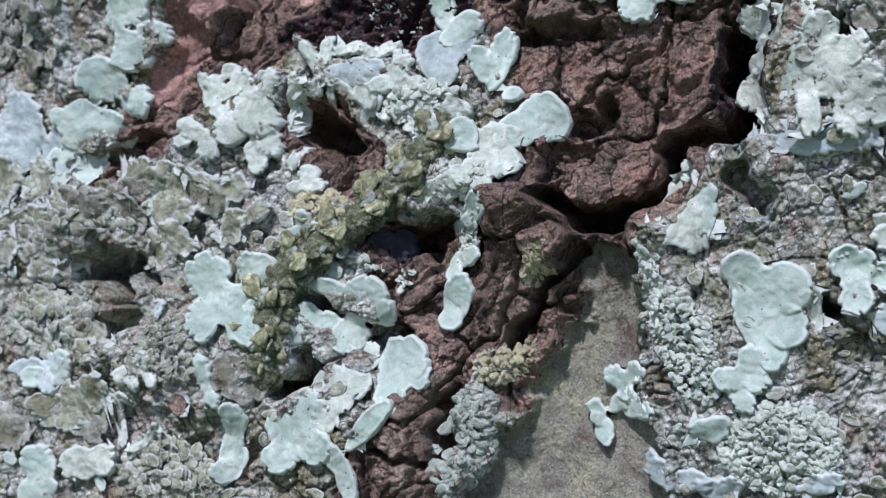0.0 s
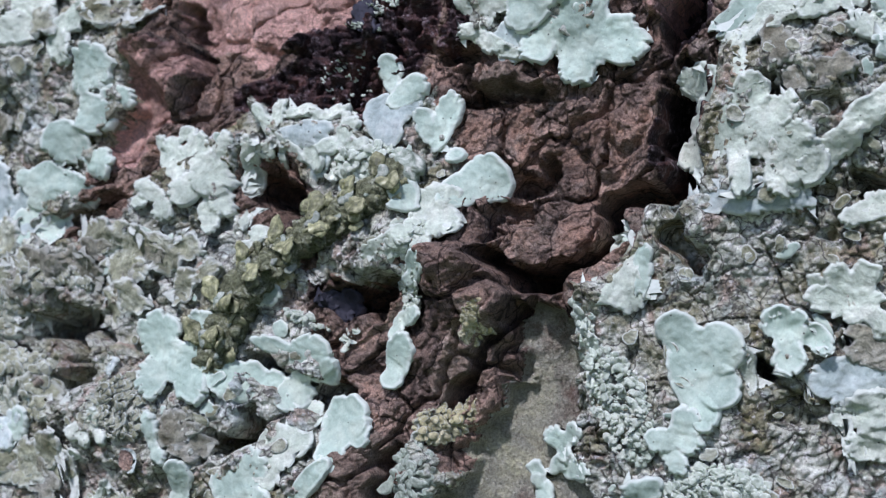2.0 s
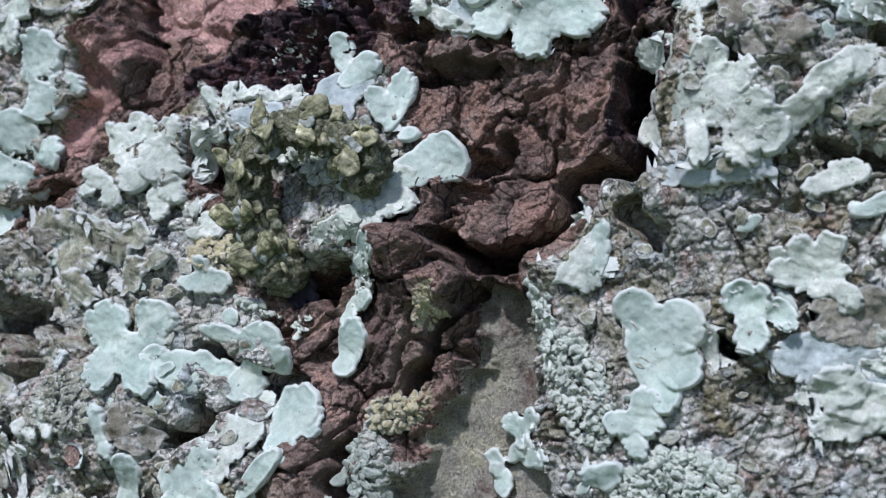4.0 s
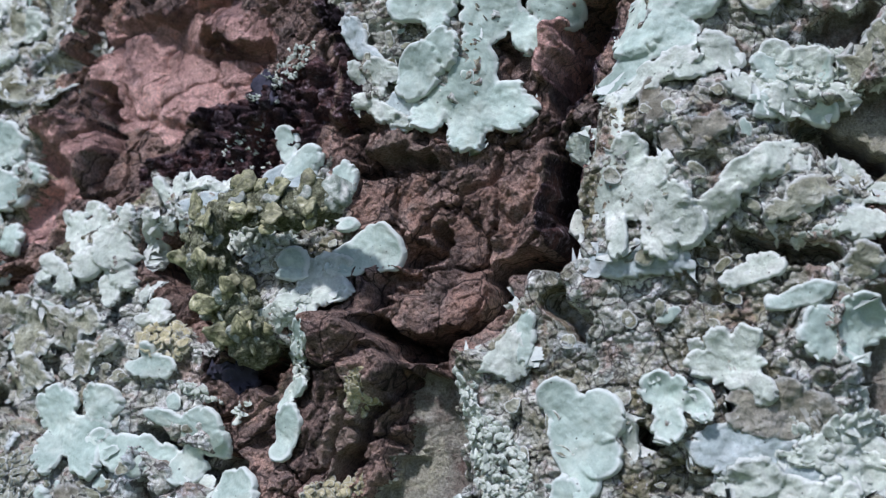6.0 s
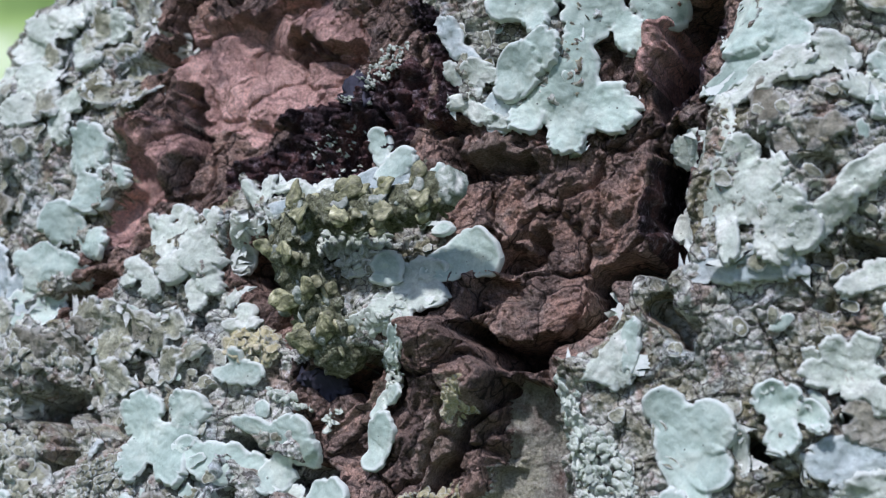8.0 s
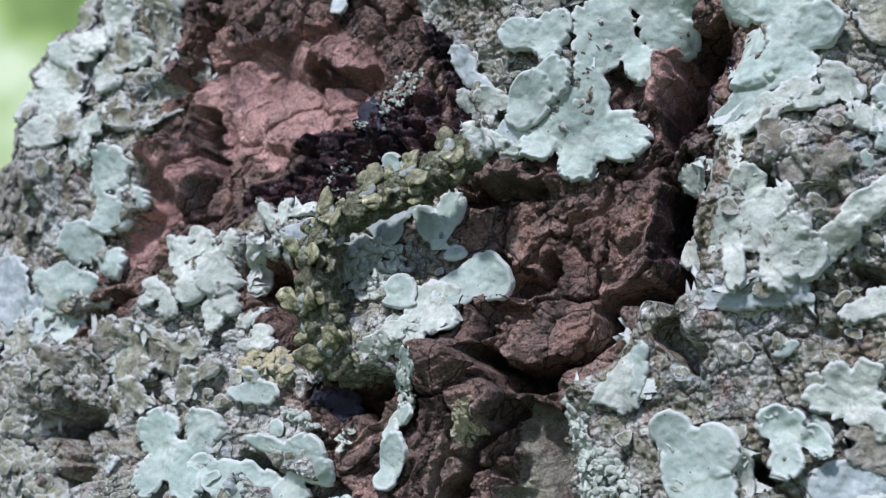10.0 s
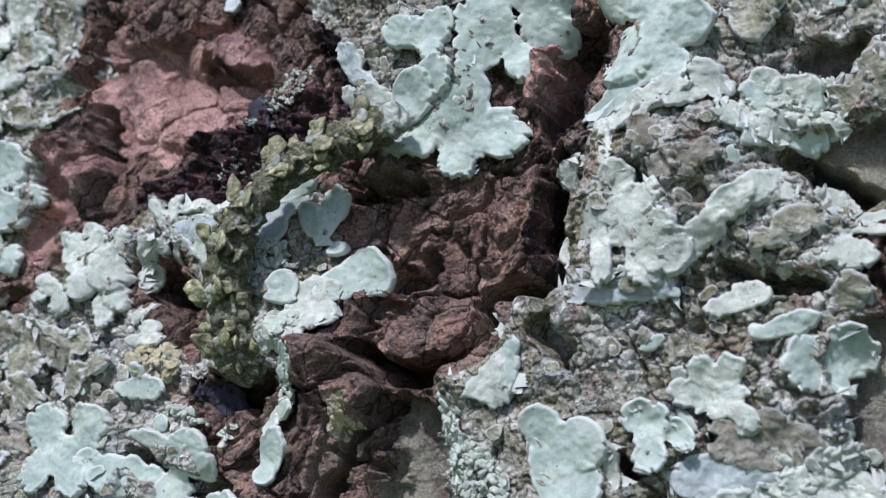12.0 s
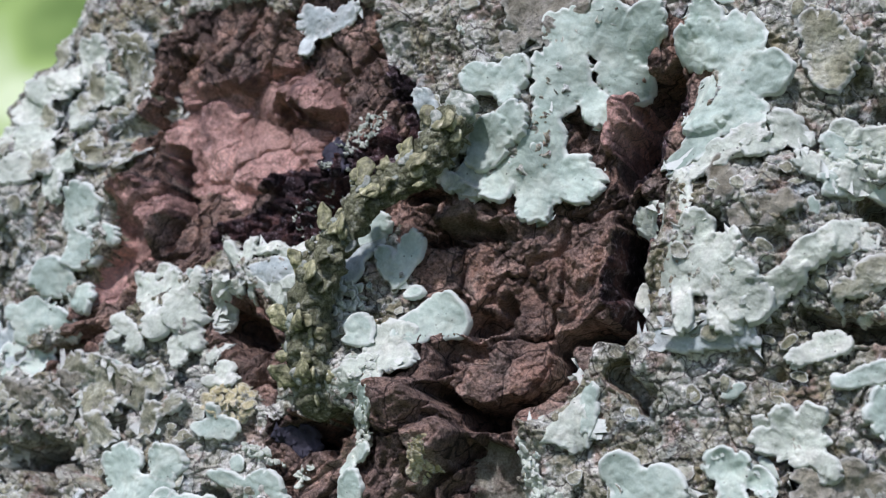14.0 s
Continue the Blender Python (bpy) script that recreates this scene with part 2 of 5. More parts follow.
WARP2 = fbm(UX, UZ, 3.0, 4, 23)


def strip(x1, z1, x2, z2):
    """Distance of the grid's points to a stretch of line, its ends wavering."""
    x, z = GX + 1.1 * WARP, GZ + 1.1 * WARP2
    u = np.clip(((x - x1) * (x2 - x1) + (z - z1) * (z2 - z1)) / ((x2 - x1) ** 2 + (z2 - z1) ** 2 + 1e-6), 0, 1)
    return np.hypot(x - x1 - u * (x2 - x1), z - z1 - u * (z2 - z1))


FAR = np.full(GX.shape, -9.0)
bare, pink, tan, char_and_shade, hollow, dip = FAR.copy(), FAR.copy(), FAR.copy(), FAR.copy(), FAR.copy(), 0 * FAR


def mark(field, r, x1, z1, x2, z2):
    np.maximum(field, r - strip(x1, z1, x2, z2), out=field)


def cut(depth, r, x1, z1, x2, z2):
    """A cleft or a pit; a negative depth gives a ridge."""
    depth = depth * (1.4 if depth > 5.5 else 1.0)
    np.subtract(dip, depth * step(1.0, 0.0 if r > 2.5 else 0.35, strip(x1, z1, x2, z2) / r), out=dip)


# bare bark of the middle band
mark(bare, 5.0, 22.0, 16.6, 19.1, 7.6)
mark(bare, 6.5, 16.7, 4.9, 11.8, -2.8)
mark(bare, 4.5, 7.4, 5.2, 15.4, 1.2)
mark(bare, 4.2, 9.8, -5.2, 13.8, -4.4)
mark(bare, 2.5, 19.8, 6.0, 20.0, -0.5)
mark(bare, 4.0, 5.7, -8.1, -0.2, -16.4)
mark(bare, 3.5, 5.2, -6.0, 6.5, -12.1)
mark(bare, 3.5, -1.4, -17.7, 2.9, -13.3)
mark(bare, 3.0, -3.8, -10.9, -1.4, -19.4)
mark(bare, 2.4, -0.2, -20.1, -2.8, -25.4)
mark(bare, 3.0, -3.3, -28.4, -5.8, -29.4)
mark(bare, 2.4, 20.8, 13.3, 23.2, 18.2)
mark(bare, 2.0, 2.5, 17.5, 5.7, 7.0)
# warm bark of the upper part
mark(bare, 6.5, -14.4, 19.1, -4.5, 19.5)
mark(bare, 6.0, -14.1, 12.2, -5.3, 15.4)
mark(bare, 3.2, -17.8, 12.5, -19.3, 3.0)
mark(bare, 2.2, -21.4, 2.1, -23.8, -2.5)
mark(bare, 2.5, -14.8, 5.2, -19.2, 1.1)
mark(bare, 6.0, -8.1, 10.0, -1.5, 9.6)
mark(bare, 4.0, -1.6, 18.3, 2.1, 13.4)
mark(pink, 5.3, -13.2, 14.2, -7.5, 15.5)
mark(pink, 2.6, -7.7, 19.0, -3.8, 16.7)
mark(pink, 2.6, -19.4, 8.5, -22.8, 2.9)
mark(char_and_shade, 2.6, -9.4, 6.4, -2.8, 6.1)
mark(char_and_shade, 2.3, -6.1, 9.4, 1.2, 11.7)
mark(char_and_shade, 2.4, 4.8, 17.2, 4.8, 19.1)
# two dark strips along the right-hand clefts, shade put into the colour
mark(char_and_shade, 2.0, 21.3, 5.9, 20.8, -0.5)
mark(char_and_shade, 1.6, 23.5, 15.6, 20.7, 10.0)
mark(bare, 3.0, -10.1, -1.3, -7.6, -4.8)
mark(bare, 1.6, -27.4, -5.8, -23.2, -3.0)
# the smooth grey hollow and the smooth bark beyond the crust
mark(hollow, 2.5, 11.8, -12.5, 11.5, -17.5)
mark(hollow, 3.2, 10.8, -18.8, 7.5, -24.1)
mark(hollow, 4.0, 6.4, -26.1, 4.9, -29.5)
mark(hollow, 3.6, 10.1, -24.2, 11.6, -29.1)
mark(hollow, 3.0, 43.0, -7.0, 42.8, -15.1)
mark(bare, 3.0, 43.5, 0.2, 44.5, -2.4)
mark(hollow, 3.2, 40.9, 6.5, 44.8, 5.9)
mark(hollow, 2.2, 39.3, 11.6, 40.1, 12.8)
# the middle band lies lower, ridges stand beside it
cut(1.4, 9.0, 6.5, 5.3, 16.2, -1.2)
cut(1.3, 8.0, 19.6, 14.3, 16.2, 1.2)
cut(1.2, 7.0, -6.3, 18.3, -12.0, 9.8)
cut(1.3, 6.0, 11.8, -15.5, 5.8, -28.1)
cut(-2.6, 9.0, 24.2, 1.0, 29.8, 5.6)
cut(-2.0, 8.0, -22.0, -20.4, -6.6, -24.8)
cut(-2.0, 6.0, -1.2, -6.9, 5.7, -7.7)
cut(-1.6, 4.0, 4.7, -8.2, 7.1, -10.6)
cut(-2.0, 5.0, -32.4, 18.6, -32.2, 8.6)
# clefts
cut(7.6, 1.0, 6.5, -6.5, 9.4, -8.0)
cut(8.5, 1.3, 9.4, -8.2, 12.6, -8.0)
cut(8.5, 1.2, 12.6, -8.0, 16.1, -4.2)
cut(6.8, 1.5, 16.5, -3.0, 20.7, -2.0)
cut(6.0, 1.8, 21.2, 6.7, 21.1, -1.3)
cut(7.6, 1.6, 20.5, 10.4, 23.2, 16.9)
cut(8.0, 1.3, -17.1, 21.2, -18.6, 16.5)
cut(6.0, 1.1, -19.0, 15.8, -22.6, 14.3)
cut(4.0, 1.0, -17.1, 12.7, -16.4, 9.5)
cut(4.0, 1.0, -16.4, 9.5, -16.4, 5.7)
cut(2.4, 0.6, -5.9, 17.1, -1.8, 15.4)
cut(-1.6, 2.4, -6.7, 18.1, -4.0, 17.1)
cut(-1.8, 2.2, -20.5, 10.2, -18.1, 6.9)
cut(3.0, 0.7, -4.8, 4.3, 0.4, 11.0)
cut(6.8, 1.2, -28.6, -5.3, -23.8, -2.5)
cut(6.0, 1.8, -10.6, -0.4, -9.1, -2.6)
cut(2.6, 1.0, 5.2, 4.9, 11.1, 6.3)
cut(2.2, 0.8, 4.4, 9.3, 6.5, 5.3)
cut(6.0, 1.6, -3.8, -9.9, -1.2, -9.4)
cut(5.4, 0.9, 6.9, -13.2, 5.0, -17.8)
cut(5.4, 0.9, 9.6, -10.6, 6.9, -13.2)
cut(7.6, 1.3, -29.5, -13.8, -25.7, -13.2)
cut(7.6, 1.6, -25.7, -13.6, -26.0, -17.2)
cut(6.0, 0.9, 26.2, -14.9, 26.7, -14.5)
cut(3.6, 1.1, 21.2, -4.4, 22.5, -6.3)
cut(5.4, 1.1, 33.7, -1.1, 38.0, -1.8)
cut(5.4, 1.5, 37.1, 6.3, 41.7, 5.0)
cut(6.0, 1.4, -13.7, -22.2, -11.0, -20.3)
cut(6.0, 1.3, -26.3, -13.4, -25.3, -17.0)
cut(5.1, 1.3, -10.0, -16.3, -4.4, -17.8)
cut(4.2, 1.2, 9.8, -1.9, 10.8, 0.5)
cut(3.4, 0.9, 9.8, -3.6, 7.3, -5.2)
cut(2.7, 0.6, -8.2, 16.6, -2.5, 15.1)
mark(tan, 2.3, -2.3, -22.8, -2.8, -25.8)
mark(bare, 2.5, -2.3, -22.8, -2.8, -25.8)
mark(tan, 2.3, -2.4, -27.7, -3.5, -29.7)
mark(bare, 2.5, -2.4, -27.7, -3.5, -29.7)
cut(-1.6, 3.0, -2.3, -22.8, -3.5, -29.7)
cut(2.5, 0.5, -4.8, -26.2, -0.6, -27.1)
mark(tan, 1.6, 4.5, -15.7, 5.8, -13.2)
mark(tan, 1.0, 7.4, 6.5, 11.5, 6.8)
cut(-1.4, 1.4, 7.4, 6.5, 11.9, 7.0)
cut(5.0, 0.8, -0.2, -22.3, -1.1, -26.1)
cut(-2.8, 1.6, 21.2, 14.8, 20.2, 13.1)
mark(bare, 2.0, 21.2, 14.8, 20.2, 13.1)
mark(pink, 1.5, 21.2, 14.8, 20.2, 13.1)
mark(bare, 1.4, -4.7, -10.3, -3.4, -10.3)
mark(char_and_shade, 1.2, -4.7, -10.3, -3.4, -10.3)
mark(char_and_shade, 0.9, -2.4, 12.4, -1.9, 11.9)
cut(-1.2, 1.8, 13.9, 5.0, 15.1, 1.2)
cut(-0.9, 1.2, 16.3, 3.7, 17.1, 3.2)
mark(char_and_shade, 2.4, -6.6, 8.5, 0.3, 11.3)
mark(char_and_shade, 1.8, -11.8, 6.0, -7.9, 4.0)
mark(char_and_shade, 1.6, 4.8, 14.1, 5.2, 10.5)
cut(4.5, 1.2, 27.7, 4.3, 29.0, 5.2)
cut(4.5, 1.3, 21.7, 4.7, 21.2, 0.3)
cut(5.0, 1.3, -26.5, -12.9, -25.1, -12.9)
cut(5.0, 1.2, -28.0, -17.6, -26.1, -18.4)
mark(bare, 2.4, 6.8, -10.8, 4.7, -15.7)
mark(bare, 2.4, 10.9, -10.1, 12.8, -10.9)
mark(tan, 1.2, 6.6, -11.5, 4.9, -15.3)
cut(-1.8, 3.2, 5.2, -7.1, 3.9, -13.7)
cut(-1.2, 1.3, 8.2, -9.4, 7.6, -10.6)
mark(char_and_shade, 1.5, -8.0, 6.8, -5.2, 8.4)
mark(char_and_shade, 1.5, 1.3, 9.4, -1.4, 6.9)

mark(bare, 1.6, 6.9, -15.2, 4.1, -21.2)
mark(bare, 2.0, 9.6, -12.2, 7.9, -14.7)
cut(6.5, 0.9, -27.7, -11.6, -26.7, -14.2)
cut(6.5, 0.9, -26.7, -14.2, -24.6, -12.9)
cut(6.5, 0.9, -24.6, -12.9, -23.2, -14.1)

cut(-1.4, 3.6, 15.6, -8.6, 17.6, -4.2)

# ---- relief ----
G = radians(54)
GA, GB = UX * math.cos(G) + UZ * math.sin(G), -UX * math.sin(G) + UZ * math.cos(G)
GA, GB = GA + 0.9 * WARP, GB + 0.9 * WARP2
p1, p2, PLATE = cellular(GA / 7.5, GB / 4.2, 3)
q1, q2, _ = cellular(GA / 4.4 + 0.5 * WARP, GB / 1.6 + 0.5 * WARP2, 7)
gap = step(0.0, 0.09, p2 - p1)
flake = fbm(GA / 1.8, GB, 3.6, 5, 31) * 3.0
low = np.floor(flake)
flake = (low + step(0.30, 0.62, flake - low)) / 3.0
r1, r2, _ = cellular(GA / 2.4 + 0.6 * WARP, GB / 0.85 + 0.6 * WARP2, 9)
fine = fbm(GA / 1.6, GB, 1.5, 3, 36) * 2.5
low = np.floor(fine)
fine = (low + step(0.35, 0.6, fine - low)) / 2.5
some = step(-0.4, 0.3, fbm(UX, UZ, 4, 2, 34))
bark_h = 1.3 * gap + 0.42 * step(0, 0.09, q2 - q1) * some + 0.24 * step(0, 0.10, r2 - r1) * (1 - 0.5 * some) + 0.45 * flake + 0.22 * fine + 0.5 * fbm(GA / 2, GB, 4.0, 2, 45)
bark_h += 0.36 * np.abs(fbm(GA / 7, GB, 0.7, 2, 38)) + 0.14 * fbm(GA / 2, GB, 0.5, 2, 39)
calm = 1 - 0.68 * step(0.0, 1.5, pink)
bark_h = bark_h * calm + (2.2 * fbm(UX, UZ, 6.0, 3, 33) + 0.35 * fbm(UX, UZ, 1.6, 2, 35)) * (1 - calm)
rough = step(0.0, 1.0, char_and_shade)
bark_h += rough * (1.5 * np.abs(fbm(UX, UZ, 1.8, 3, 41)) + 0.8 * fbm(UX, UZ, 0.7, 2, 43) - 0.7)
c1, c2, PATCH = cellular(UX / 15 + 0.12 * WARP, UZ / 15 + 0.12 * WARP2, 13)
a1, a2, _ = cellular(UX / 0.95 + 0.45 * WARP, UZ / 0.95 + 0.45 * WARP2, 17)
b1, b2, _ = cellular(UX / 2.6 + 0.5 * WARP, UZ / 2.6 + 0.5 * WARP2, 18)
g1, g2, _ = cellular(UX / 0.52, UZ / 0.52, 19)
lump = fbm(UX, UZ, 5.0, 5, 47)
fold = np.abs(fbm(UX, UZ, 4.5, 4, 49))
grain = step(-0.25, 0.25, fbm(UX, UZ, 6.0, 2, 53))
crust_h = 1.9 + 0.9 * lump + 0.22 * step(0, 0.16, a2 - a1) * (1 - grain) + 0.40 * step(0, 0.08, b2 - b1) + (0.15 + 0.40 * grain) * (1 - g1) + 0.42 * fbm(UX, UZ, 1.3, 4, 59)
crust_h -= 0.7 * step(0.05, 0.012, fold) * step(-0.1, 0.3, fbm(UX, UZ, 9.0, 2, 57))
crust_h -= 1.1 * step(0.6, 0.85, fbm(UX, UZ, 3.0, 3, 58))
hollow_h = -0.6 + 0.25 * fbm(UX, UZ, 4, 4, 61) + 0.10 * fbm(GA, GB, 0.5, 3, 67)
kb = step(-0.35, 0.35, np.maximum(bare, hollow))
kh = step(-0.5, 0.5, hollow)
HEIGHT = crust_h * (1 - kb) + (bark_h * (1 - kh) + hollow_h * kh) * kb + dip
HEIGHT = np.where(GW < 40, HEIGHT * step(22, 40, GW) * 0.7 + HEIGHT * 0.3, HEIGHT)
PTS = lay(GW, GV, HEIGHT)


def blur(a, n):
    for ax in (0, 1):
        c = np.cumsum(np.concatenate([np.repeat(np.take(a, [0], ax), n + 1, ax), a, np.repeat(np.take(a, [-1], ax), n, ax)], ax), ax)
        m = a.shape[ax]
        a = (np.take(c, range(2 * n + 1, 2 * n + 1 + m), ax) - np.take(c, range(m), ax)) / (2 * n + 1)
    return a


SOFT = blur(blur(np.maximum(HEIGHT, blur(HEIGHT, 10)), 7), 7)
BROAD = blur(blur(SOFT, 13), 13)


def unroll(x, z):
    """The place x, z as lengths round and along the stem."""
    return arc_of(x * CL - z * SL), x * SL + z * CL


def sample(field, w, v):
    """The value of a field of the grid at places round and along the stem."""
    i = np.clip((np.asarray(w, float) - 22.0) / STEP, 0, NW - 1.001)
    j = np.clip((np.asarray(v, float) + 53.0) / STEP, 0, NV - 1.001)
    a, b = i.astype(int), j.astype(int)
    i, j = i - a, j - b
    return (field[a, b] * (1 - i) + field[a + 1, b] * i) * (1 - j) + (field[a, b + 1] * (1 - i) + field[a + 1, b + 1] * i) * j


def height(w, v):
    """The height of the softened surface over the stem, in mm."""
    return sample(SOFT, w, v)


# ---- objects out of the surface ----


def mesh_of(name, verts, faces, material, normals=None, smooth=True):
    """A mesh from arrays: verts n x 3, faces m x 3 or m x 4."""
    me = bpy.data.meshes.new(name)
    n, k = len(faces), faces.shape[1]
    me.vertices.add(len(verts))
    me.vertices.foreach_set("co", np.ascontiguousarray(verts, np.float32).ravel())
    me.loops.add(n * k)
    me.loops.foreach_set("vertex_index", np.ascontiguousarray(faces, np.int32).ravel())
    me.polygons.add(n)
    me.polygons.foreach_set("loop_start", np.arange(0, n * k, k, dtype=np.int32))
    me.polygons.foreach_set("use_smooth", np.full(n, smooth))
    me.update(calc_edges=True)
    me.materials.append(material)
    if normals is not None:
        me.normals_split_custom_set_from_vertices(normals.astype(np.float32))
    return me


def part(name, me, parent, label=""):
    ob = new(name, me)
    ob.parent = parent
    return tagged(ob, label)


def hub(name, place3):
    ob = new(name)
    ob.empty_display_size = 0.002
    ob.location = place3
    return ob


def piece(name, mask, material):
    """The faces of the surface that the mask picks, as one mesh about the middle of the stem."""
    i, j = np.nonzero(mask)
    quad = np.stack([i * NV + j, (i + 1) * NV + j, (i + 1) * NV + j + 1, i * NV + j + 1], 1)
    used, back = np.unique(quad, return_inverse=True)
    return mesh_of(name, PTS.reshape(-1, 3)[used] - (0, 0, Z0), back.reshape(-1, 4), material, NORM.reshape(-1, 3)[used])


NORM = np.cross(np.gradient(PTS, axis=0), np.gradient(PTS, axis=1))
NORM /= np.linalg.norm(NORM, axis=-1, keepdims=True) + 1e-12
inner = (slice(0, -1), slice(0, -1))
is_hollow = hollow[inner] > 0
is_bark = (np.maximum(bare, hollow)[inner] > 0) & ~is_hollow
is_char_and_shade = is_bark & (char_and_shade[inner] > 0.2)
is_tan = is_bark & ~is_char_and_shade & (tan[inner] > 0.2)
is_pink = is_bark & ~is_char_and_shade & ~is_tan & (pink[inner] > 0.2)

trunk = tagged(hub("tree_trunk", (0, 0, Z0)), "leaning tree trunk with cracked reddish-brown bark, overgrown with lichen", "tree trunk")


def stem():
    """The rest of the stem, above, below and behind the surface, down into the ground."""
    zs = [-1330, -900, -400, -120, -54, 54, 130, 500, 1100, 1700]
    ring = RING[::4]
    mid = ring.mean(0)
    vs, fs = [], []
    for k, v in enumerate(zs):
        grow = 1.0 + 0.25 * max(0, -v - 300) / 1000
        for s, y in ring:
            d = np.array([s, y]) - mid
            d = d * grow * (1 - 15.0 / np.hypot(*d) if -130 < v < 140 else 1.0)
            s2, y2 = mid + d
            vs.append(((s2 * CL + v * SL) * MM, y2 * MM, (v * CL - s2 * SL) * MM))
    n = len(ring)
    for k in range(len(zs) - 1):
        for i in range(n):
            fs.append((k * n + i, k * n + (i + 1) % n, (k + 1) * n + (i + 1) % n, (k + 1) * n + i))
    part("stem", mesh_of("stem", np.array(vs), np.array(fs), BARK), trunk)


stem()
for zone, material, name in ((is_hollow, SMOOTH, "smooth_bark"), (is_char_and_shade, CHAR_AND_SHADE, "bark_plate"), (is_pink, PINK, "bark_plate"), (is_tan, TAWNY, "bark_plate"),
                             (is_bark & ~is_char_and_shade & ~is_pink & ~is_tan, BARK, "bark_plate")):
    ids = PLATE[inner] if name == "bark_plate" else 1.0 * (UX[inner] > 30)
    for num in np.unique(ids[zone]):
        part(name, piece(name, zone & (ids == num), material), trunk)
crusts = ~is_bark & ~is_hollow
for num in np.unique(PATCH[inner][crusts]):
    ob = new("crust_lichen", piece("crust_lichen", crusts & (PATCH[inner] == num), CRUST))
    ob.location = (0, 0, Z0)
    tagged(ob, "grey-green granular crust lichen grown over the bark", "lichen", "crust lichens on the trunk", "stuff")

# ---- ground and distance ----


def ground():
    k = Mat("grass_ground", 0.95, 0.1)
    col = k.ramp(k.noise(0.6, 6), (0.3, (0.03, 0.045, 0.015)), (0.6, (0.07, 0.11, 0.03)), (0.8, (0.12, 0.14, 0.05)))
    m = k.done(col, (k.noise(0.03, 4), 0.02, 0.8))
    r = 400.0
    ob = new("ground", mesh_of("ground", np.array([(-r, -r, 0), (r, -r, 0), (r, r, 0), (-r, r, 0)], float), np.array([(0, 1, 2, 3)]), m))
    tagged(ob, "grassy ground under the tree", "ground", "", "structure")


def backdrop():
    k = Mat("far_foliage_glow", 1.0, 0.0)
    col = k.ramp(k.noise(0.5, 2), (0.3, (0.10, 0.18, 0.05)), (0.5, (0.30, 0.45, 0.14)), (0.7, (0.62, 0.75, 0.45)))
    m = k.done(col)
    # the sheet emits its own colour, in place of daylight on the leaves
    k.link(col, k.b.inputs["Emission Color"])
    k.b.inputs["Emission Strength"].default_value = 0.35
    vs, fs, n = [], [], 24
    for i in range(n + 1):
        a = radians(20 + 140 * i / n)
        vs += [(6 * math.cos(a), 6 * math.sin(a), 0), (6 * math.cos(a), 6 * math.sin(a), 5)]
    for i in range(n):
        fs.append((2 * i, 2 * i + 2, 2 * i + 3, 2 * i + 1))
    tagged(new("backdrop", mesh_of("backdrop", np.array(vs), np.array(fs), m)), "green foliage far behind the tree, coloured on a glowing sheet", "foliage", "", "structure")


ground()
backdrop()

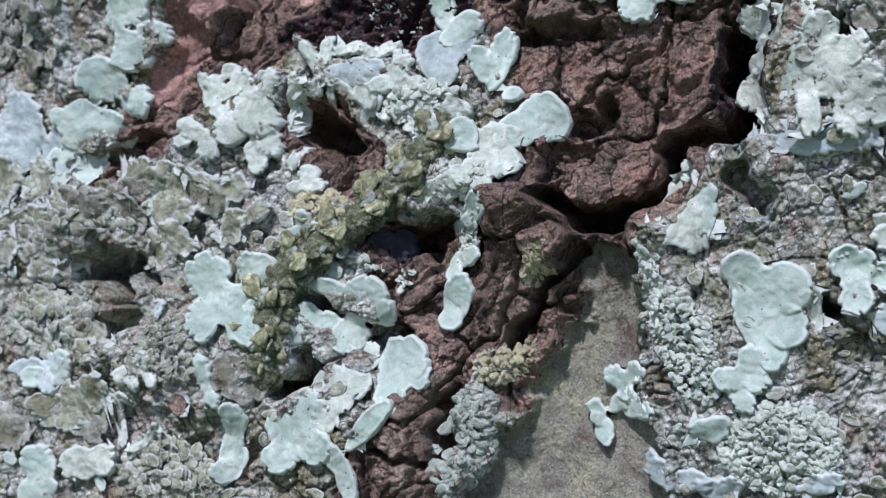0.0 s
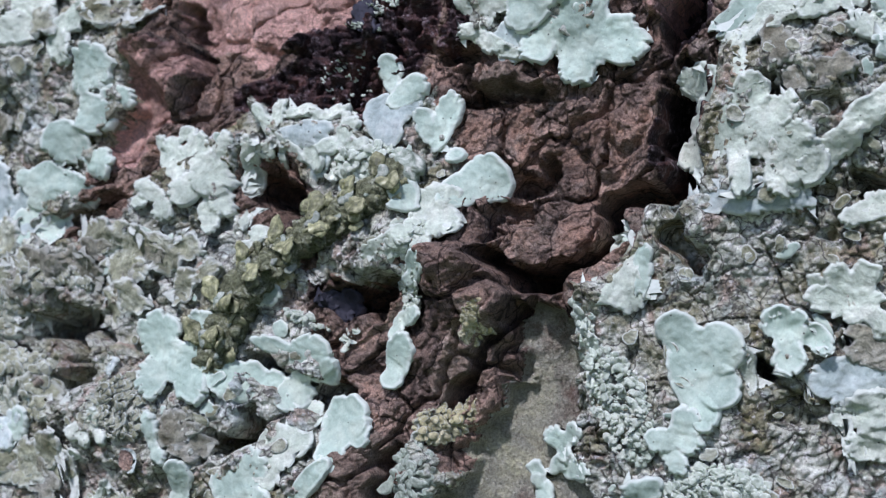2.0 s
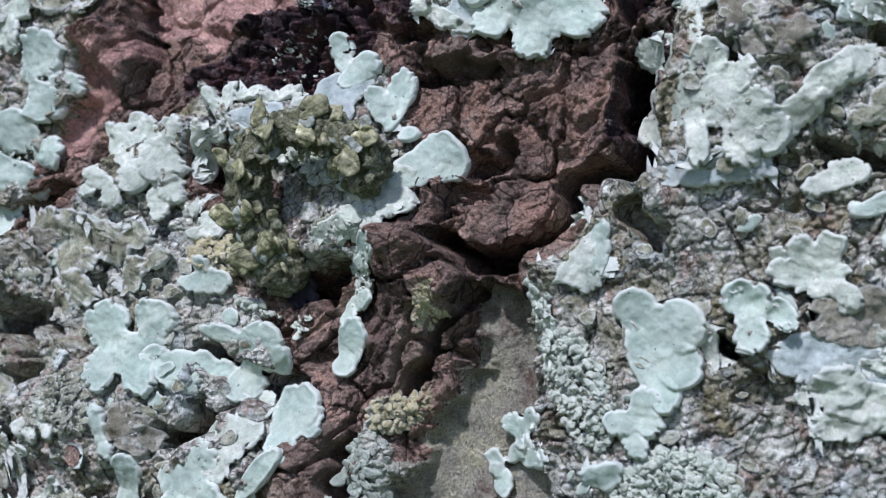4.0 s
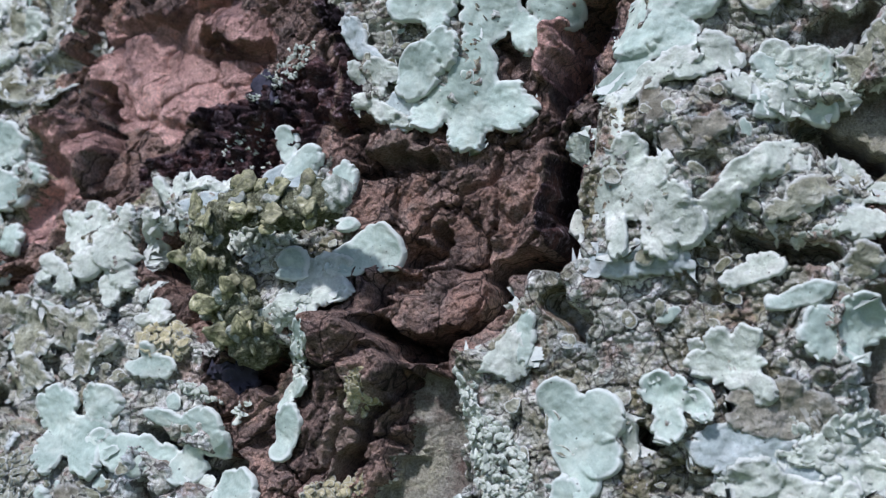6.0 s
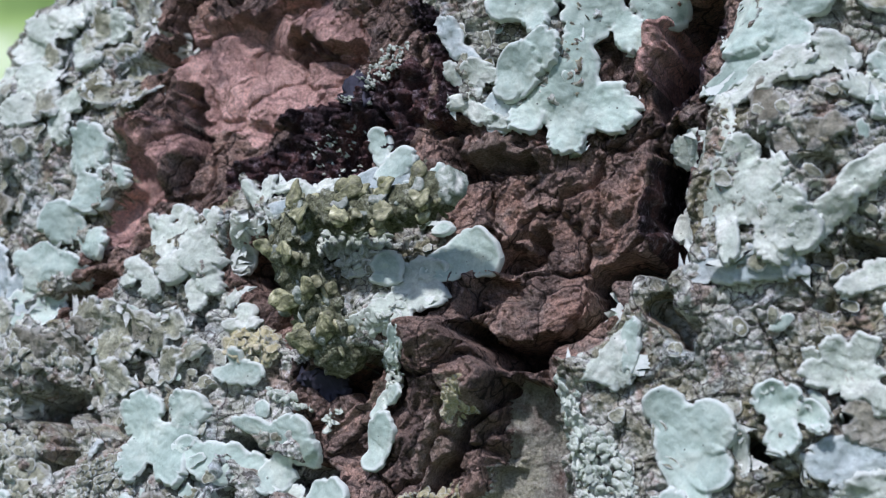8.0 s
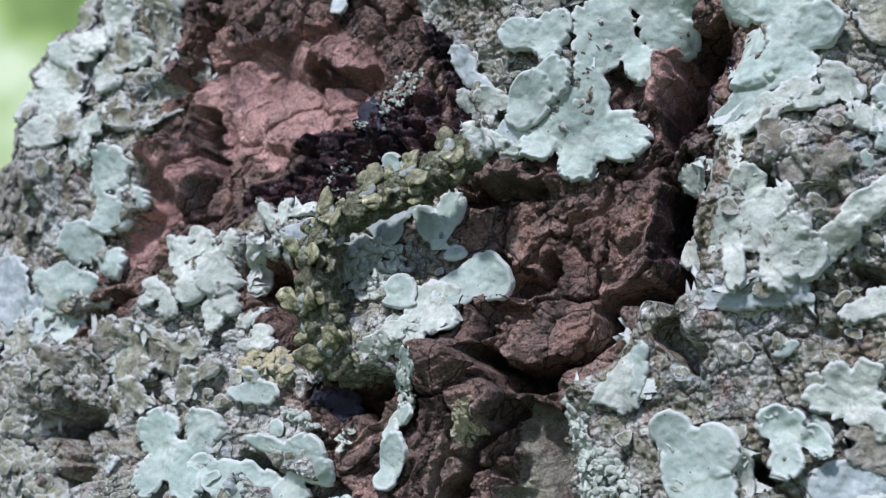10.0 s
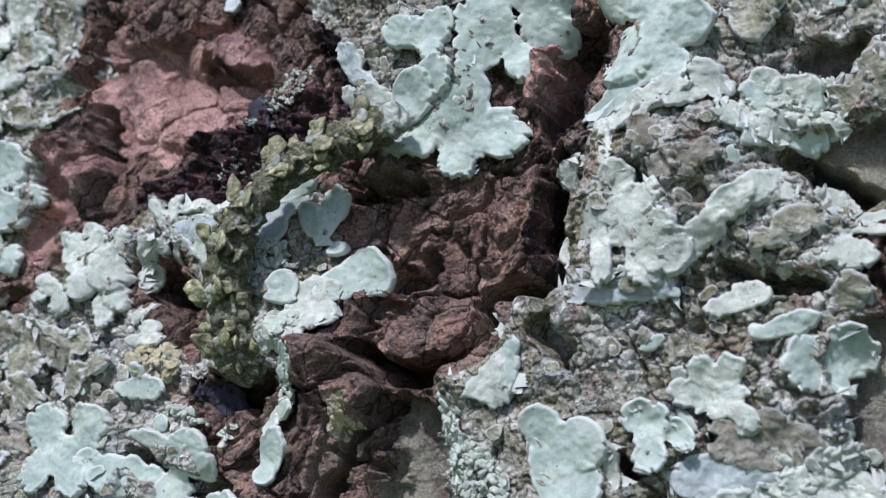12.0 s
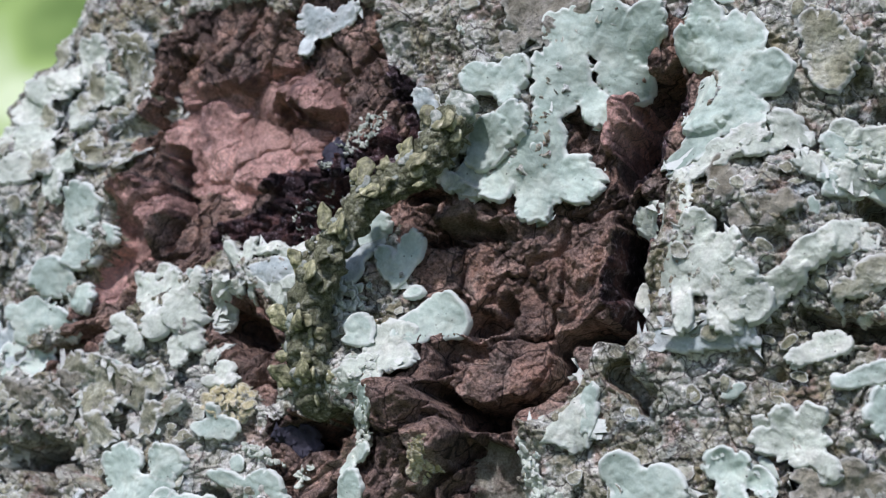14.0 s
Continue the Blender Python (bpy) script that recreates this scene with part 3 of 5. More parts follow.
# ---- leafy lichens ----


def lobe(x, z, ra, rb, ang, seed, lift=0.7, cup=0.12, scal=0.15, rings=8, seg=56, thick=0.17, over=0.4, k=6, grip=0.6, crinkle=0.45):
    """A rounded, scalloped, slightly wavy leaf of lichen: its middle, radii along and across its growth, and where it grows to (degrees)."""
    r = random.Random(seed)
    ra, rb = ra * 1.1, rb * 1.1
    th = np.linspace(0, 2 * math.pi, seg, endpoint=False)
    f1, f2, f3 = r.uniform(0, 6), r.uniform(0, 6), r.uniform(0, 6)
    cx, cy = (0.34 * k) * np.cos(th) + 3.7 * seed, (0.34 * k) * np.sin(th)
    ring, wide = fbm(cx, cy, 1.0, 1, 73), fbm(0.5 * cx, 0.5 * cy, 1.0, 2, 74)
    out = 1 + 0.5 * scal - 1.3 * scal * np.exp(-(ring / 0.28) ** 2) + 0.9 * scal * wide
    out += 0.03 * fbm(3 * cx, 3 * cy, 1.0, 2, 76) * scal / 0.17
    rho = np.concatenate([np.linspace(0, 1, rings + 1)[1:], [1.03, 0.97, 0.6]])
    down = np.concatenate([np.zeros(rings), [0.45, 1.0, 1.0]]) * thick
    p = np.concatenate([[0], (rho[:, None] * out * np.cos(th)).ravel()])
    q = np.concatenate([[0], (rho[:, None] * out * np.sin(th) * (0.85 + 0.15 * np.cos(th))).ravel()])
    rr = np.concatenate([[0], np.repeat(rho, seg)])
    tt = np.concatenate([[0], np.tile(th, len(rho))])
    a = radians(ang)
    dx, dz = ra * p * math.cos(a) - rb * q * math.sin(a), ra * p * math.sin(a) + rb * q * math.cos(a)
    w0, v0 = unroll(x, z)
    vx, vz = w0 + 1.08 * (dx * CL - dz * SL), v0 + dx * SL + dz * CL
    under = height(vx, vz)
    size = max(0.3, min(1.0, (ra + rb) / 4))
    lift = 0.5 * lift
    h = (1 - grip) * (np.mean(under) * 0.5 + np.max(under[:seg]) * 0.5) + grip * under + over
    h = h + lift * size * p + crinkle * size * fbm(vx + seed * 3.1, vz, 1.4, 4, 71) * (0.3 + rr)
    h = h + cup * size * rr ** 2 + 0.22 * size * rr ** 2 * np.sin(2 * tt + f3) + 0.16 * size * rr ** 2 * np.sin(3 * tt + f1)
    h = h - (0.35 if seed % 5 < 3 else -0.25) * size * np.clip(rr - 0.86, 0, 1) * 4
    h = np.maximum(h, under + 0.10) - np.concatenate([[0], np.repeat(down, seg)])
    faces = [(0, 1 + i, 1 + (i + 1) % seg) for i in range(seg)]
    tri = np.array(faces)
    b = np.arange(len(rho) - 1)[:, None] * seg + 1
    i = np.arange(seg)[None]
    j = (i + 1) % seg
    quad = np.stack([b + i, b + seg + i, b + seg + j, b + j], -1).reshape(-1, 4)
    tri = np.concatenate([tri, quad[:, [0, 1, 2]], quad[:, [0, 2, 3]]])
    return lay(vx, vz, h), tri, np.minimum(rr, 1.0)


def with_edge(me, edge):
    me.attributes.new("edge", "FLOAT", "POINT").data.foreach_set("value", np.ascontiguousarray(edge, np.float32))
    return me


COUNT = [0]


def in_cleft(x, z):
    """Whether a place lies in one of the deep clefts, where nothing small grows."""
    w, v = unroll(x, z)
    return dip[min(max(int((w - 22.0) / STEP), 0), NW - 1), min(max(int((v + 53.0) / STEP), 0), NV - 1)] < -2.9


def steep(x, z, most=0.9):
    """Whether the surface is too steep at a place for small growth to sit on it."""
    w, v = unroll(x, z)
    near = height(w + np.array([-0.5, 0.5, 0, 0]), v + np.array([0, 0, -0.5, 0.5]))
    return near.max() - near.min() > most


SHEET_STEP = 0.12


def sheet(lobes, seed, scal=0.15, thick=0.2, over=0.45, grip=0.3, crinkle=0.25, cup=0.0, k=6, frill=1.0, crenate=0.30, scale=1.06):
    """A leafy lichen as one skin over all its lobes: places, normals, rim values, and for every lobe its faces."""
    ww, vv, reach = [], [], 0
    for x, z, ra, rb, *_ in lobes:
        w, v = unroll(x, z)
        ww.append(float(w)), vv.append(float(v))
        reach = max(reach, 1.5 * max(ra, rb))
    w, v = np.meshgrid(np.arange(min(ww) - reach, max(ww) + reach, SHEET_STEP), np.arange(min(vv) - reach, max(vv) + reach, SHEET_STEP), indexing="ij")
    fields, lifts, laps = [], [], 0.0
    for n, (x, z, ra, rb, ang, *more) in enumerate(lobes):
        ra, rb, a = scale * ra, scale * rb, radians(ang)
        dw, dv = (w - ww[n]) / 1.08, v - vv[n]
        dx, dz = dw * CL + dv * SL, dv * CL - dw * SL
        p, q = (dx * math.cos(a) + dz * math.sin(a)) / ra, (dz * math.cos(a) - dx * math.sin(a)) / rb
        th = np.arctan2(q, p)
        q = q / (0.85 + 0.15 * np.cos(th))
        cx, cy = 0.34 * k * np.cos(th) + 3.7 * (seed + n), 0.34 * k * np.sin(th)
        ring, wide = fbm(cx, cy, 1.0, 1, 73), fbm(0.5 * cx, 0.5 * cy, 1.0, 2, 74)
        out = 1 + 0.5 * scal - 1.5 * scal * np.exp(-(ring / 0.2) ** 2) + 0.9 * scal * wide
        fields.append((out - np.hypot(p, q)) * np.hypot(ra * np.cos(th), rb * np.sin(th)))
        size = max(0.3, min(1.0, (ra + rb) / 4))
        r = np.hypot(p, q)
        up = more[0] if more else 0.7
        laps = laps + (0.30 if up > 0.35 else 0.0) * step(-0.03, 0.10, fields[-1]) * step(-0.6, 0.4, p)
        lifts.append(size * (0.75 * up * np.clip(p, 0, 1.3) ** 1.5 + cup * r ** 2 + 0.16 * r ** 2 * np.sin(2 * th + 1.7 * n)))
    fields, lifts = np.array(fields), np.array(lifts)
    near = np.exp(np.clip(fields, -4, 4) / 0.22)
    lift = (near * lifts).sum(0) / near.sum(0)
    knob = cellular(w / 0.95 + 0.2 * fbm(w, v, 1.5, 2, 79), v / 0.95, 80)[0]
    f = fields.max(0) + frill * 0.07 * fbm(w, v, 0.9, 3, 77) + crenate * (0.42 - knob)
    which = fields.argmax(0)
    floor = sample(BROAD, w, v)
    under = np.clip(height(w, v), floor - 1.2, floor + 0.8)
    deep = np.clip(f, 0, None)
    h = (1 - grip) * floor + grip * under + over + lift
    h = h + crinkle * fbm(w, v, 2.0, 4, 71) + 0.3 * crenate * (0.42 - knob) * step(0.9, 0.1, deep) + laps + 0.12 * (1 - np.exp(-deep / 0.10)) + (0.07 + 0.09 * fbm(w, v, 1.6, 2, 81)) * np.exp(-((deep - 0.2) / 0.18) ** 2) + 0.10 * np.abs(fbm(w, v, 0.8, 2, 72)) * step(0.1, 0.6, deep)
    fa, fb = np.gradient(f, SHEET_STEP)
    hold = f <= 0
    pull = np.where(hold, np.clip(-f, 0, 0.2) / (fa ** 2 + fb ** 2 + 1e-4), 0)
    w2, v2 = w + np.clip(fa * pull, -0.14, 0.14), v + np.clip(fb * pull, -0.14, 0.14)
    h = np.maximum(h, np.minimum(height(w2, v2), floor + 6) + 0.10)
    ins = ~hold
    cell = ins[:-1, :-1] | ins[1:, :-1] | ins[1:, 1:] | ins[:-1, 1:]
    i, j = np.nonzero(cell)
    m = w.shape[1]
    quad = np.stack([i * m + j, (i + 1) * m + j, (i + 1) * m + j + 1, i * m + j + 1], 1)
    owner = which[i, j]
    top = lay(w2, v2, h).reshape(-1, 3)
    edges = np.concatenate([quad[:, [0, 1]], quad[:, [1, 2]], quad[:, [2, 3]], quad[:, [3, 0]]])
    by = np.concatenate([owner] * 4)
    code = np.sort(edges, 1) @ np.array([w.size, 1])
    _, first, count = np.unique(code, return_index=True, return_counts=True)
    rim, by = edges[first[count == 1]], by[first[count == 1]]
    gw, gv = (w2 + 0.10 * fa).ravel(), (v2 + 0.10 * fb).ravel()
    low = lay(gw, gv, h.ravel() - thick)
    back = lay(gw + 0.5 * fa.ravel(), gv + 0.5 * fb.ravel(), h.ravel() - thick - 0.05)
    n = w.size
    pts = np.concatenate([top, low, back])
    a, b = rim[:, 0], rim[:, 1]
    skirt = np.concatenate([np.stack([b, a, a + n, b + n], 1), np.stack([b + n, a + n, a + 2 * n, b + 2 * n], 1)])
    faces, owner = np.concatenate([quad, skirt]), np.concatenate([owner, by, by])
    face_n = np.cross(pts[faces[:, 2]] - pts[faces[:, 0]], pts[faces[:, 3]] - pts[faces[:, 1]])
    norm = np.zeros_like(pts)
    for c in range(4):
        for ax in range(3):
            norm[:, ax] += np.bincount(faces[:, c], face_n[:, ax], len(pts))
    norm /= np.linalg.norm(norm, axis=1, keepdims=True) + 1e-15
    return pts, norm, np.tile(1 - np.clip(deep.ravel() / 2, 0, 1), 3), faces, owner


def thallus(label, material, *lobes, **how):
    """One leafy lichen: each lobe is (x, z, radius along, radius across, angle) with an own lift at the end where it has one."""
    x0, z0 = lobes[0][:2]
    at = place(x0, z0, height(*unroll(x0, z0)))
    top = tagged(hub("leafy_lichen", at), label, "lichen", "leafy lichens on the trunk")
    if material in (OLIVE, DUSTY):
        how = dict(dict(crinkle=0.45, frill=1.3, grip=0.55, scal=0.2, crenate=0.5), **how)
    pts, norm, rim, faces, owner = sheet(lobes, COUNT[0], **how)
    COUNT[0] += len(lobes)
    for n in range(len(lobes)):
        mine = faces[owner == n]
        if len(mine) < 6:
            continue
        used, back = np.unique(mine, return_inverse=True)
        part("lobe", with_edge(mesh_of("lobe", pts[used] - at, back.reshape(-1, 4), material, norm[used]), rim[used]), top)
    return top


def coral(label, material, x, z, ra, rb, ang, n, size, lift=0.3, over=0.25):
    """A cushion of many tiny lobes and granules, too small to count."""
    r = random.Random(int(x * 10) + n)
    vs, fs, es, at = [], [], [], 0
    a = radians(ang)
    for _ in range(n):
        d, t = math.sqrt(r.random()), r.uniform(0, 6.283)
        p, q = ra * d * math.cos(t), rb * d * math.sin(t)
        s = size * r.uniform(0.4, 1.15)
        gx, gz = x + p * math.cos(a) - q * math.sin(a), z + p * math.sin(a) + q * math.cos(a)
        if in_cleft(gx, gz) or steep(gx, gz, 1.4):
            continue
        v, f, e = lobe(gx, gz, s, s * r.uniform(0.45, 1), r.uniform(0, 360),
                       r.randrange(9999), lift=lift * r.uniform(0.5, 5), cup=-0.25, scal=0.3, rings=2, seg=10, thick=0.2, over=over + 0.9 * (1.1 - d * d) * r.random() ** 2 * (over > 0.1) + 0.08, k=4, grip=0.8)
        vs.append(v), fs.append(f + at), es.append(e)
        at += len(v)
    if not vs:
        return None
    c = np.mean(np.concatenate(vs), 0)
    ob = new("granular_lichen", with_edge(mesh_of("granular_lichen", np.concatenate(vs) - c, np.concatenate(fs), material), np.concatenate(es)))
    ob.location = c
    return tagged(ob, label, "lichen", "granular lichens on the trunk", "stuff")


PALE_GREEN = "pale mint-green leafy lichen with rounded lobes on the bark"
GREY_WHITE = "chalky grey-white leafy lichen with crinkled lobes on bark"
BLUISH = "bluish-grey flat leafy lichen pressed onto the bark"
SINGLE = "single rounded mint-green lichen lobe lifting off the bark"

# beside the middle band
thallus("mint-green lichen with one large round lobe over brown bark", MINT, (7.1, -0.8, 1.88, 2.19, 20, 0.9), (5.3, -1.9, 1.43, 1.52, 30, 0.3), crinkle=0.12, scal=0.06, k=4, crenate=0.14)
thallus("small round mint lichen lobes overlapping each other", MINT, (2.0, -2.4, 1.25, 1.21, 120, 0.7), (1.9, -3.3, 1.07, 0.54, 180, 0.5), crinkle=0.1, scal=0.06, crenate=0.1, over=0.7)
thallus("whitish granular lichen apron under a mint lobe", PALE, (3.9, -2.8, 1.96, 1.43, 30, 0.2), (4.5, -4.0, 1.70, 1.34, -60, 0.4), (2.5, -5.3, 1.88, 1.16, 210, 0.4), (0.6, -6.5, 1.79, 0.98, 200, 0.4), (3.4, -6.1, 1.34, 0.98, -80, 0.5), crenate=0.5)
thallus("grey-blue and mint lichen cluster with upright lobes", BLUE, (-0.1, 3.6, 2.05, 1.96, 100, 0.1), (1.1, 4.8, 1.34, 1.34, 40, 0.1), crinkle=0.14, scal=0.10, k=5, crenate=0.2)
thallus(PALE_GREEN, MINT, (-0.0, 7.4, 1.43, 1.07, 100, 0.9), (1.4, 5.8, 1.70, 1.12, 40, 0.9), crinkle=0.14, scal=0.10, k=5, crenate=0.2)
thallus("pointed mint-green lichen lobe standing off the bark", MINT, (4.2, 3.7, 2.32, 1.03, 76, 1.0), (3.0, 3.0, 1.52, 0.98, 110, 0.5), (5.0, 1.0, 0.62, 0.89, -80, 0.4), crinkle=0.14, scal=0.10, k=5, crenate=0.2)
thallus("spiky chalky lichen with curled upright lobes beside charred bark", PALE,
        (-9.8, 3.5, 1.53, 0.72, 115, 1.4), (-8.7, 4.3, 1.10, 0.68, 70), (-7.0, 4.3, 1.28, 0.60, 10), (-10.0, 1.5, 0.85, 0.72, 220),
        (-4.3, 4.3, 1.10, 0.51, 30), (-5.5, 3.8, 0.68, 0.51, 60), (-7.8, 1.5, 1.62, 0.55, -40), (-5.8, 0.7, 1.19, 0.94, -60),
        (-3.1, 2.8, 1.28, 0.94, 60), (-4.3, 1.6, 0.94, 0.85, 200), (-2.3, 1.6, 1.02, 0.77, 0), (-8.7, 0.9, 0.77, 0.43, -100), (-3.4, 3.8, 0.60, 0.47, 100))
thallus(BLUISH, BLUE, (-6.4, 2.5, 2.12, 1.19, 0, 0.1), (-5.5, 0.1, 1.28, 0.94, 240, 0.1))
thallus("crowded chalky-green lichen rosette with ruffled lobes", PALE,
        (-17.2, 0.4, 1.87, 1.28, 110), (-15.5, 1.4, 1.45, 1.45, 90, 1.0), (-13.3, 1.5, 1.28, 0.94, 80), (-11.6, 0.1, 1.96, 0.81, 80, 1.2),
        (-14.3, -0.6, 1.62, 1.70, -60), (-15.9, -1.9, 1.45, 1.28, 230), (-13.5, -2.4, 1.62, 1.02, -70), (-14.2, -4.0, 1.28, 1.02, -90),
        (-19.1, -2.1, 1.45, 0.94, 150), (-20.0, -2.9, 0.94, 0.77, 210), (-17.9, -3.5, 1.10, 0.85, -90), (-11.7, -4.0, 1.10, 0.47, -85), (-16.6, 2.7, 0.77, 0.85, 100),
        (-18.5, 1.6, 0.94, 0.60, 120))
thallus("pair of tiny white-green lichen lobes", PALE, (-10.5, -5.5, 1.02, 0.85, 90), (-11.1, -6.4, 0.68, 0.60, 180), (-9.7, -6.2, 0.68, 0.64, -20))
thallus("cone-shaped olive-green lichen lobe", MINT, (-10.2, -10.1, 2.05, 1.16, 0, 0.2), (-10.5, -9.1, 0.80, 0.67, 90, 1.6), crinkle=0.14, scal=0.10, k=5, crenate=0.2)

# beside the trunk's far edge
thallus("large blue-green lichen climbing the trunk's edge", MINT, (-24.7, 7.9, 1.96, 2.05, 60, 0.7), (-22.5, 5.9, 1.16, 1.07, -20, 0.6), (-24.5, 4.4, 1.70, 1.79, -60, 0.4), (-27.0, 1.9, 2.05, 1.96, 160, 0.6), (-24.5, 0.5, 1.34, 1.43, -30, 0.5), (-29.2, -1.6, 2.05, 1.96, 200, 0.4), (-29.7, -4.9, 2.32, 2.05, 220, 0.3), (-26.6, -1.6, 1.79, 1.34, -40, 0.4), crinkle=0.2)
thallus("blurred pale blue-green lichen sheet on the trunk's flank", BLUE,
        (-33.8, -1.5, 2.55, 1.96, 120, 0.2), (-34.7, -4.4, 2.55, 2.12, 200, 0.2), (-31.1, -3.7, 1.96, 1.70, -60, 0.2), (-37.2, -2.4, 2.12, 2.12, 180, 0.2))
thallus("crinkled fawn-grey lichen at the trunk's edge", DUSTY,
        (-38.6, 24.8, 1.96, 1.45, 80), (-39.7, 22.1, 1.70, 1.28, 180), (-29.0, 16.8, 1.70, 1.10, -60), (-25.7, 17.3, 1.28, 1.10, 20), (-24.3, 19.2, 1.70, 0.94, 80),
        (-28.6, 12.7, 1.96, 1.28, -80), (-32.5, 13.5, 1.53, 1.19, 190), (-24.7, 14.6, 1.45, 0.77, -40), (-28.4, 22.8, 1.70, 1.36, 90))
thallus("sage-green curled lichen covering the trunk's flank", PALE, (-24.7, 21.8, 1.96, 1.79, 100, 0.9), (-27.1, 20.3, 1.79, 1.52, 200, 0.8), (-29.0, 19.1, 1.79, 1.61, 160, 0.7), (-23.4, 18.9, 1.79, 1.52, 20, 0.9), (-30.0, 17.0, 1.88, 1.79, 200, 0.7), (-25.9, 16.5, 1.61, 1.34, -60, 0.9), crinkle=0.5, grip=0.5)
thallus("sage-green curled lichen covering the trunk's flank", DUSTY, (-20.7, 21.8, 1.96, 1.52, 90, 0.9), (-19.8, 18.8, 1.61, 1.25, -60, 0.9), (-22.1, 15.9, 1.79, 1.52, -40, 0.9), (-21.0, 13.2, 1.61, 1.25, 60, 0.9), (-23.6, 13.4, 1.61, 1.52, 180, 0.7))
thallus("fawn-grey ruffled lichen covering the trunk's flank", PALE, (-29.4, 13.9, 1.96, 1.88, 120, 0.8), (-26.2, 12.6, 1.61, 1.52, 20, 0.8), (-30.3, 11.3, 1.79, 1.61, 200, 0.7), (-27.1, 10.0, 1.61, 1.34, -60, 0.8), (-32.4, 14.0, 1.52, 1.79, 180, 0.5), crinkle=0.5, grip=0.5)
thallus("grey lichen ruffles on the trunk's flank", OLIVE,
        (-34.6, 11.0, 1.45, 1.19, 100), (-35.7, 7.4, 1.70, 1.19, 160), (-32.6, 7.1, 1.28, 0.94, -30), (-36.5, 4.2, 1.53, 1.28, 200), (-33.2, 3.5, 1.28, 1.19, -60))
thallus("pale crinkled lichen rim beside a dark cleft", DUSTY, (-20.8, 20.9, 1.70, 0.94, 80), (-21.3, 17.8, 1.70, 0.85, 70), (-22.1, 15.9, 1.28, 0.77, 60))

thallus("lilac-white papery lichen high on the warm bark", BLUE, (-3.8, 23.7, 2.12, 1.45, 160, 0.3), (-1.2, 23.9, 1.53, 1.10, 20, 0.3), (-4.9, 22.1, 1.28, 0.85, -110, 0.4))

# the large rosette above the middle band
thallus("large fan of mint-green lichen with scalloped lobes over bark", MINT, (14.7, 10.1, 2.77, 2.14, -90, 0.1), (11.5, 9.4, 1.43, 1.34, -120, 0.9), (14.3, 8.1, 1.88, 1.34, -105, 0.9), (16.8, 9.7, 2.14, 1.88, -15, 0.9), (13.3, 10.6, 1.79, 1.61, 180, 0.1), (15.2, 13.4, 1.79, 1.16, -90, 0.0), (16.0, 17.1, 2.59, 2.14, 80, 0.1), (18.6, 15.3, 1.70, 1.25, -70, 0.8), (20.4, 17.6, 1.88, 1.79, -40, 0.7), (22.3, 20.2, 2.32, 1.61, 55, 0.7), (19.7, 20.5, 2.23, 1.96, 90, 0.2), (17.0, 20.7, 1.96, 2.05, 100, 0.1), crinkle=0.14, scal=0.12, k=7, scale=1.12)
thallus("smooth mint-green lichen lobe overlapping the fan", MINT, (10.9, 12.2, 2.05, 1.96, 60, 0.6), (12.3, 13.4, 1.96, 1.70, 30, 0.4), (10.4, 11.4, 1.34, 1.16, 230, 0.5), crinkle=0.14, scal=0.10, crenate=0.2, over=0.75)
thallus("pale mint lichen lobe high on the fan", MINT, (11.2, 17.1, 1.79, 1.52, 175, 0.8), (12.8, 17.7, 1.52, 1.43, 30, 0.4), (12.3, 16.3, 1.25, 0.98, -80, 0.5), crinkle=0.14, crenate=0.25)
thallus("speckled olive-grey lichen with black dots", OLIVE, (14.2, 22.1, 2.32, 1.70, 120, 0.2), (16.6, 22.8, 2.01, 1.61, 40, 0.2), (13.1, 20.3, 1.34, 1.07, 200, 0.2))
thallus(GREY_WHITE, PALE, (7.7, 12.4, 0.98, 1.61, 90, 0.5), (6.6, 10.7, 1.34, 0.71, 200, 0.6), (7.5, 9.7, 1.79, 0.80, -28, 0.6), (9.0, 8.8, 1.16, 0.67, -18, 0.6), (5.9, 12.6, 0.98, 0.71, 120, 0.5))
thallus(BLUISH, BLUE, (9.2, 10.0, 1.16, 1.34, 0, 0.1), (8.9, 8.9, 0.89, 0.71, -60, 0.1))
thallus("lilac-grey papery lichen on dark bark", BLUE, (5.9, 15.3, 1.52, 0.98, 110, 0.4), (6.9, 14.0, 1.52, 0.71, -45, 0.3), (5.2, 16.2, 0.89, 0.54, 120, 0.3))

# the ridge beside the dark cleft
thallus("broad white-green lichen with upturned hollow lobes", PALE,
        (22.7, 6.3, 1.79, 1.45, 140, 0.5), (25.3, 7.0, 2.04, 1.10, 95, 1.0), (23.9, 3.8, 1.79, 2.04, 150), (22.7, 1.9, 1.87, 1.62, 210, 0.9),
        (26.0, 1.8, 2.55, 1.87, -20, 0.2), (27.7, 3.1, 1.96, 1.28, 40), (29.2, 0.2, 1.87, 1.79, -20, 0.9), (25.6, 0.0, 2.47, 1.02, -90, 1.2),
        (23.4, 0.3, 1.70, 1.10, 230), (28.1, -1.0, 1.53, 1.10, -80), (29.1, 1.7, 1.28, 1.10, 40), (26.3, 4.5, 1.53, 1.19, 60))
thallus(BLUISH, BLUE, (23.5, -2.3, 2.12, 1.28, 0, 0.1), (27.7, -2.3, 1.96, 1.19, -10, 0.1), (25.7, -2.9, 1.70, 1.02, 0, 0.1))
thallus("wrinkled sage-green lichen roll on the ridge", PALE,
        (33.4, 3.0, 1.87, 1.02, 40), (31.5, 1.1, 1.96, 1.02, 45), (34.9, 4.2, 1.53, 1.19, 30), (30.4, -0.1, 1.19, 0.77, 200), (36.2, 4.7, 1.53, 1.28, 10))
